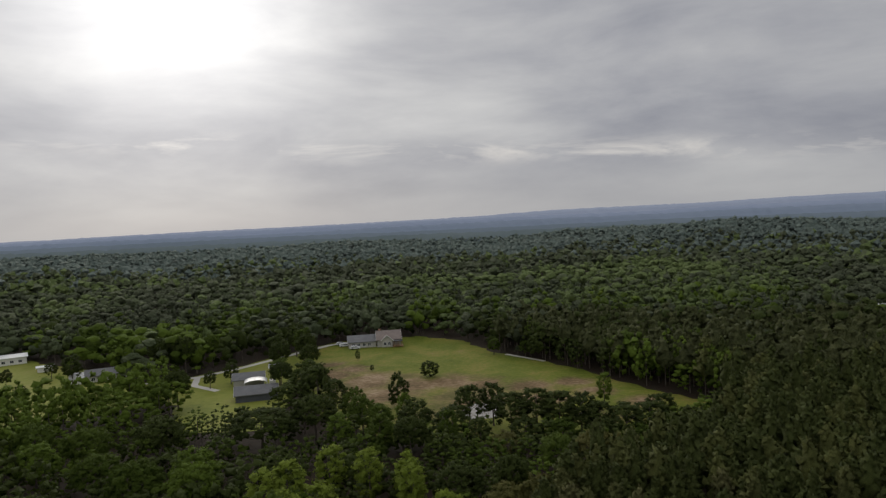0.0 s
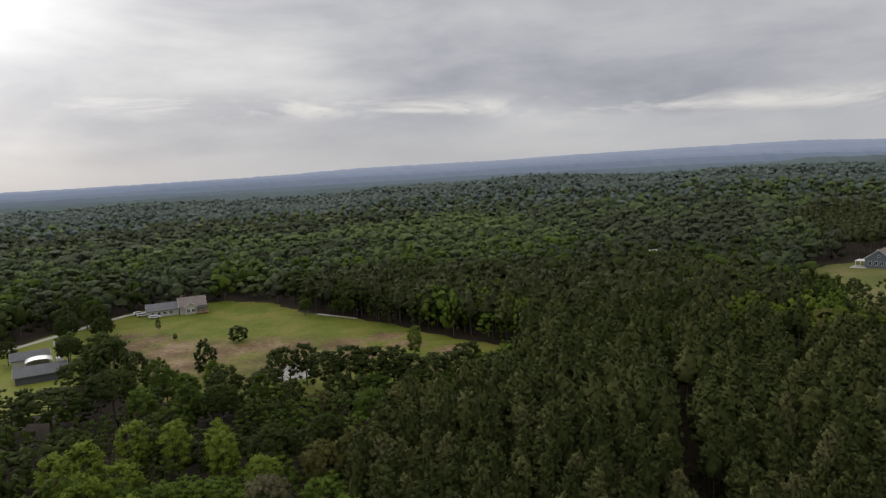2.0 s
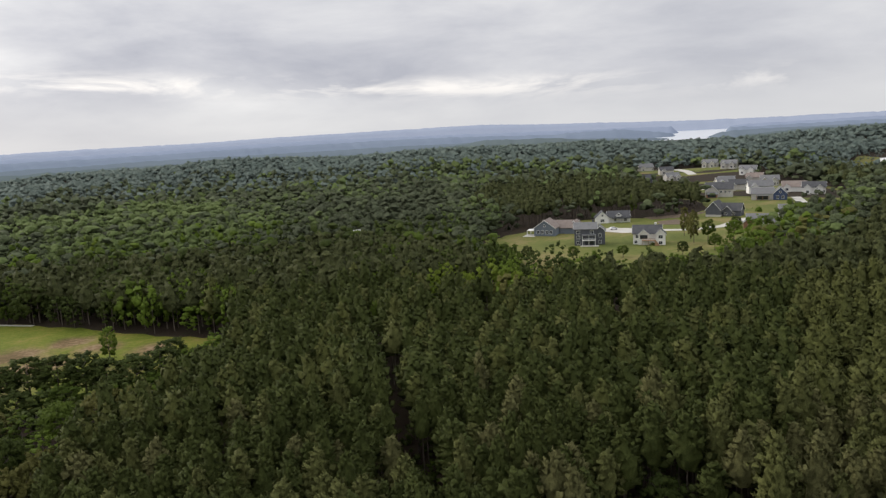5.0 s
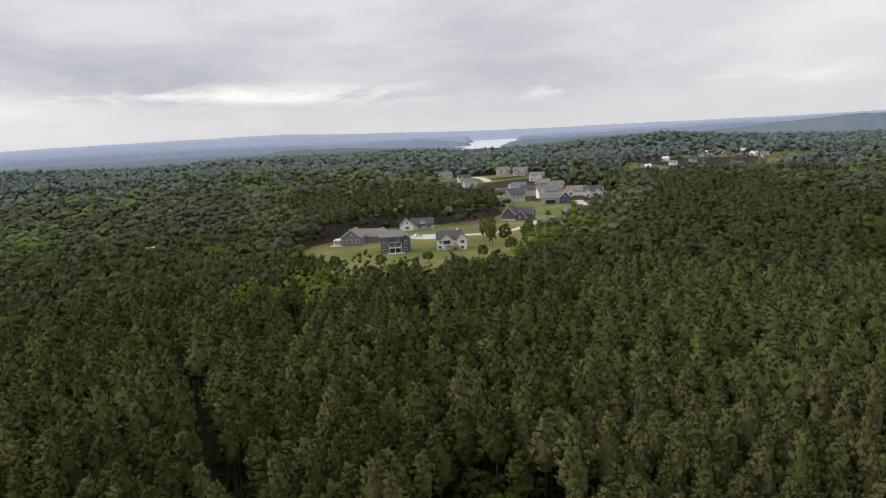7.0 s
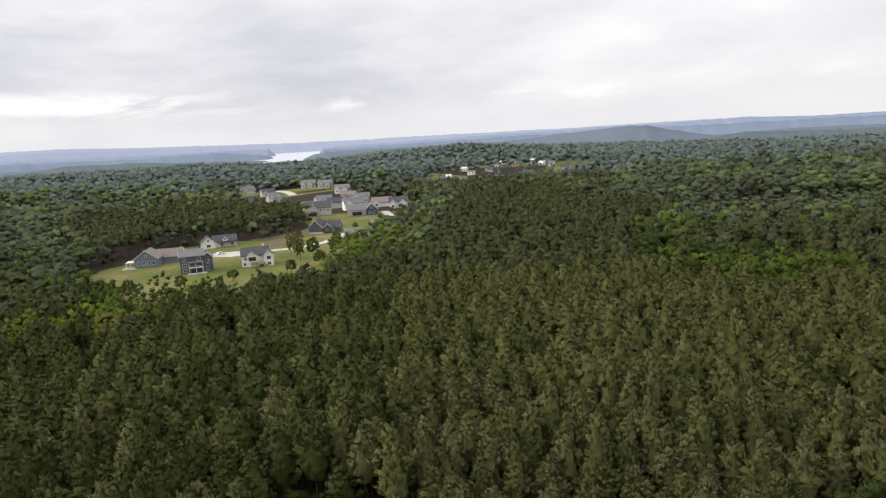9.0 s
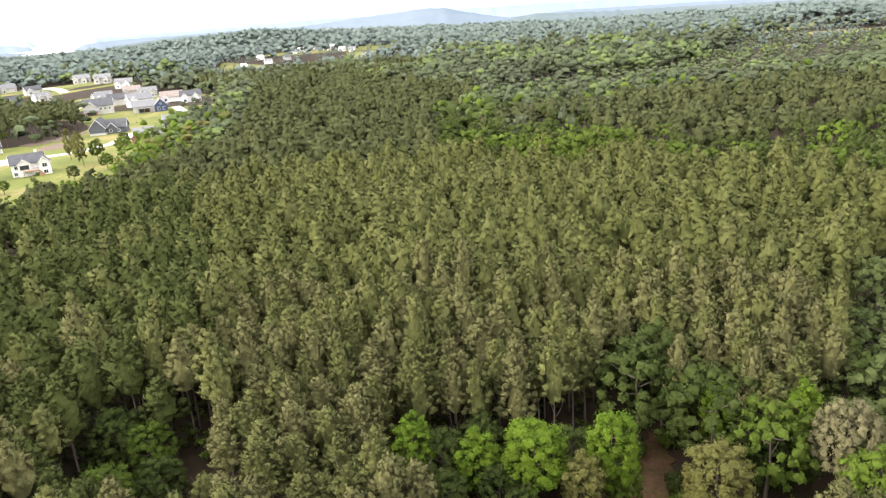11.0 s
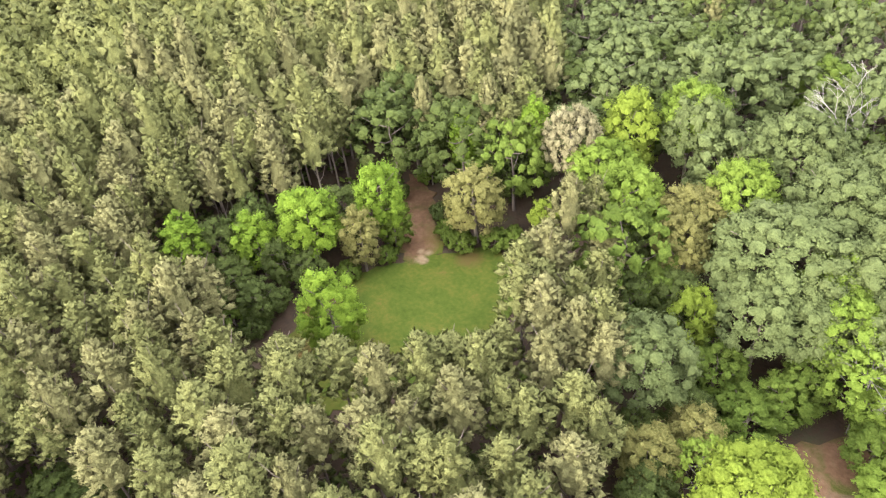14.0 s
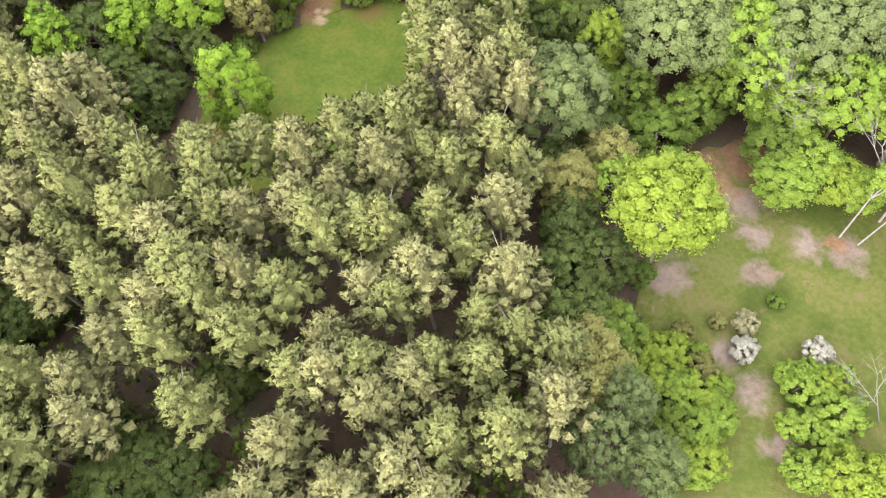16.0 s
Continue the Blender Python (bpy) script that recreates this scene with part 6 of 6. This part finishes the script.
def plain_house(x, y, turn, wall, roof, w, d, hgt, label, gables=1):
    """A smaller estate house: a long block with one or two front gables."""
    h = house_at("house", x, y, turn, label)
    if 500 < math.hypot(x, y) < 940:
        h.scale = (1.05, 1.0, 1.1)
    elif math.hypot(x, y) >= 940:
        h.scale = (0.82, 0.82, 0.85)
    wing(h, 0, 0, w, d, hgt, d * 0.36, "x", wall, roof)
    for k in range(gables):
        gx = -w * 0.28 + k * w * 0.52
        wing(h, gx, -d / 2 - 0.4, w * 0.3, 4.5, hgt * 0.96, w * 0.13, "y", wall, roof)
        window(h, gx, -d / 2 - 2.65, 1.0, 1.8, 1.7, "y")
    window(h, w * 0.42, -d / 2, 1.1, 1.2, 1.5, "y")


for row in (
        (555, 238, -66, WALL_WHITE, ROOF_DARK, 15, 9, 5.0, "white gabled house with dark roof by the road", 2),
        (566, 258, -66, WALL_WHITE, ROOF_BROWN, 16, 10, 3.6, "pale house with hipped brown-grey roof", 1),
        (547, 276, -50, WALL_WHITE, ROOF_GREY, 17, 10, 5.4, "white house with grey roof and tall gable", 1),
        (566, 304, -62, WALL_BEIGE, ROOF_DARK, 14, 8.8, 4.6, "beige house with dark grey roof", 1),
        (533, 344, -30, WALL_WHITE, ROOF_DARK, 17, 10, 4.2, "white-walled house with dark roof and garage", 1),
        (612, 300, -62, WALL_BEIGE, ROOF_GREY, 14, 8.8, 4.8, "beige house with grey roof", 2),
        (660, 428, -30, WALL_BEIGE, ROOF_GREY, 14, 9.6, 4.4, "beige house with grey gabled roof", 2),
        (640, 446, -30, WALL_SLATE, ROOF_DARK, 12.5, 9.6, 4.4, "slate house with dark roof", 1),
        (728, 508, -40, WALL_BEIGE, ROOF_GREY, 15.6, 10.4, 4.4, "beige house with grey hipped roof", 1),
        (752, 552, -40, WALL_WHITE, ROOF_GREY, 14, 9.6, 4.2, "pale house with grey roof", 1),
        (766, 446, -75, WALL_BEIGE, ROOF_GREY, 15.6, 9.6, 4.8, "grey-roofed beige house on the cul-de-sac", 2),
        (742, 409, -75, WALL_BEIGE, ROOF_GREY, 15.6, 9.6, 4.8, "grey-roofed beige house on the cul-de-sac", 2),
        (713, 372, -75, WALL_WHITE, ROOF_GREY, 15.6, 9.6, 4.9, "white-gabled house with grey roof", 2),
        (668, 342, -70, WALL_BEIGE, ROOF_BROWN, 14, 9.6, 4.8, "beige house with brown-grey roof", 1),
        (590, 330, -40, WALL_BEIGE, ROOF_GREY, 13.3, 8.8, 4.6, "beige house with grey roof by the cul-de-sac", 1),
        (630, 350, -60, WALL_WHITE, ROOF_GREY, 13.3, 8.8, 4.6, "white house with grey roof by the cul-de-sac", 2),
        (690, 455, -40, WALL_BEIGE, ROOF_DARK, 14, 8.8, 4.4, "beige house with dark roof by the cul-de-sac", 1),
        (945, 335, -62, WALL_WHITE, ROOF_GREY, 12, 8, 5.5, "distant white house with grey roof in the far village", 1),
        (972, 328, -72, WALL_BEIGE, ROOF_DARK, 13, 8, 4.5, "distant pale house with dark roof in the far village", 2),
        (1000, 345, -51, WALL_WHITE, METAL_ROOF, 10, 9, 5.5, "distant white house with pale roof in the far village", 1),
        (1030, 318, -105, WALL_WHITE, ROOF_GREY, 12, 8, 4.5, "distant white house with grey roof in the far village", 2),
        (1050, 296, -80, WALL_BEIGE, ROOF_DARK, 14, 9, 5.0, "distant pale house with dark roof in the far village", 1),
        (1066, 340, -96, WALL_WHITE, METAL_ROOF, 11, 8, 5.0, "distant white house with pale roof in the far village", 2),
        (1152, 312, -60, WALL_WHITE, ROOF_GREY, 10, 10, 5.0, "distant white house with grey roof in the far village", 1),
        (1176, 296, -98, WALL_BEIGE, ROOF_DARK, 12, 8, 4.5, "distant pale house with dark roof in the far village", 2),
        (1196, 312, -66, WALL_WHITE, METAL_ROOF, 12, 10, 5.5, "distant white house with pale roof in the far village", 1),
        (1214, 284, -101, WALL_WHITE, ROOF_GREY, 12, 8, 5.5, "distant white house with grey roof in the far village", 2),
        (1236, 296, -68, WALL_BEIGE, ROOF_DARK, 13, 10, 4.5, "distant pale house with dark roof in the far village", 1),
        (1240, 268, -58, WALL_WHITE, METAL_ROOF, 11, 9, 5.0, "distant white house with pale roof in the far village", 2),
        (1216, 256, -52, WALL_WHITE, ROOF_GREY, 14, 9, 4.5, "distant white house with grey roof in the far village", 1),
        (1180, 258, -105, WALL_BEIGE, ROOF_DARK, 12, 10, 5.5, "distant pale house with dark roof in the far village", 2),
        (1140, 232, -103, WALL_WHITE, METAL_ROOF, 12, 10, 4.5, "distant white house with pale roof in the far village", 1),
        (1106, 210, -73, WALL_WHITE, ROOF_GREY, 13, 10, 5.0, "distant white house with grey roof in the far village", 2),
        (1060, 180, -74, WALL_BEIGE, ROOF_DARK, 13, 8, 4.5, "distant pale house with dark roof in the far village", 1)):
    plain_house(*row)


# ---- vehicles by the hilltop house ----
def vehicle(x, y, turn, label, paint, long=4.6):
    root = new("car")
    root.matrix_basis = pose(x, y, 0.12, 0, 0, turn)
    tagged(root, label, "car")
    bm = bmesh.new()
    half = long / 2
    prism(bm, [(-half, 0.35), (half, 0.35), (half, 0.85), (half - 1.0, 0.98), (half - 1.7, 1.5), (-half + 0.7, 1.52), (-half, 1.0)], -0.88, 0.88, "y")
    bmesh.ops.bevel(bm, geom=bm.edges[:], offset=0.06, segments=1, affect="EDGES")
    part("body", bm, paint, root)
    bm = bmesh.new()
    prism(bm, [(half - 1.12, 1.02), (half - 1.66, 1.42), (-half + 0.75, 1.44), (-half + 0.35, 1.05)], -0.895, 0.895, "y")
    part("window_band", bm, GLASS, root, "dark glass")
    for u in (-half + 0.85, half - 0.9):
        for v in (-0.8, 0.8):
            bm = bmesh.new()
            bmesh.ops.create_cone(bm, cap_ends=True, segments=14, radius1=0.34, radius2=0.34, depth=0.22, matrix=Matrix.Translation((u, v, 0.34)) @ Matrix.Rotation(math.pi / 2, 4, "X"))
            part("wheel", bm, RUBBER, root)


vehicle(-50.5, 343, 20, "white car parked beside the farmhouse", PAINT)
vehicle(-48.0, 338, 15, "white van parked beside the farmhouse", PAINT, 5.2)
vehicle(-42.0, 330, 8, "white car parked before the farmhouse", PAINT)
vehicle(330, 252, -30, "white car parked on the estate drive", PAINT)
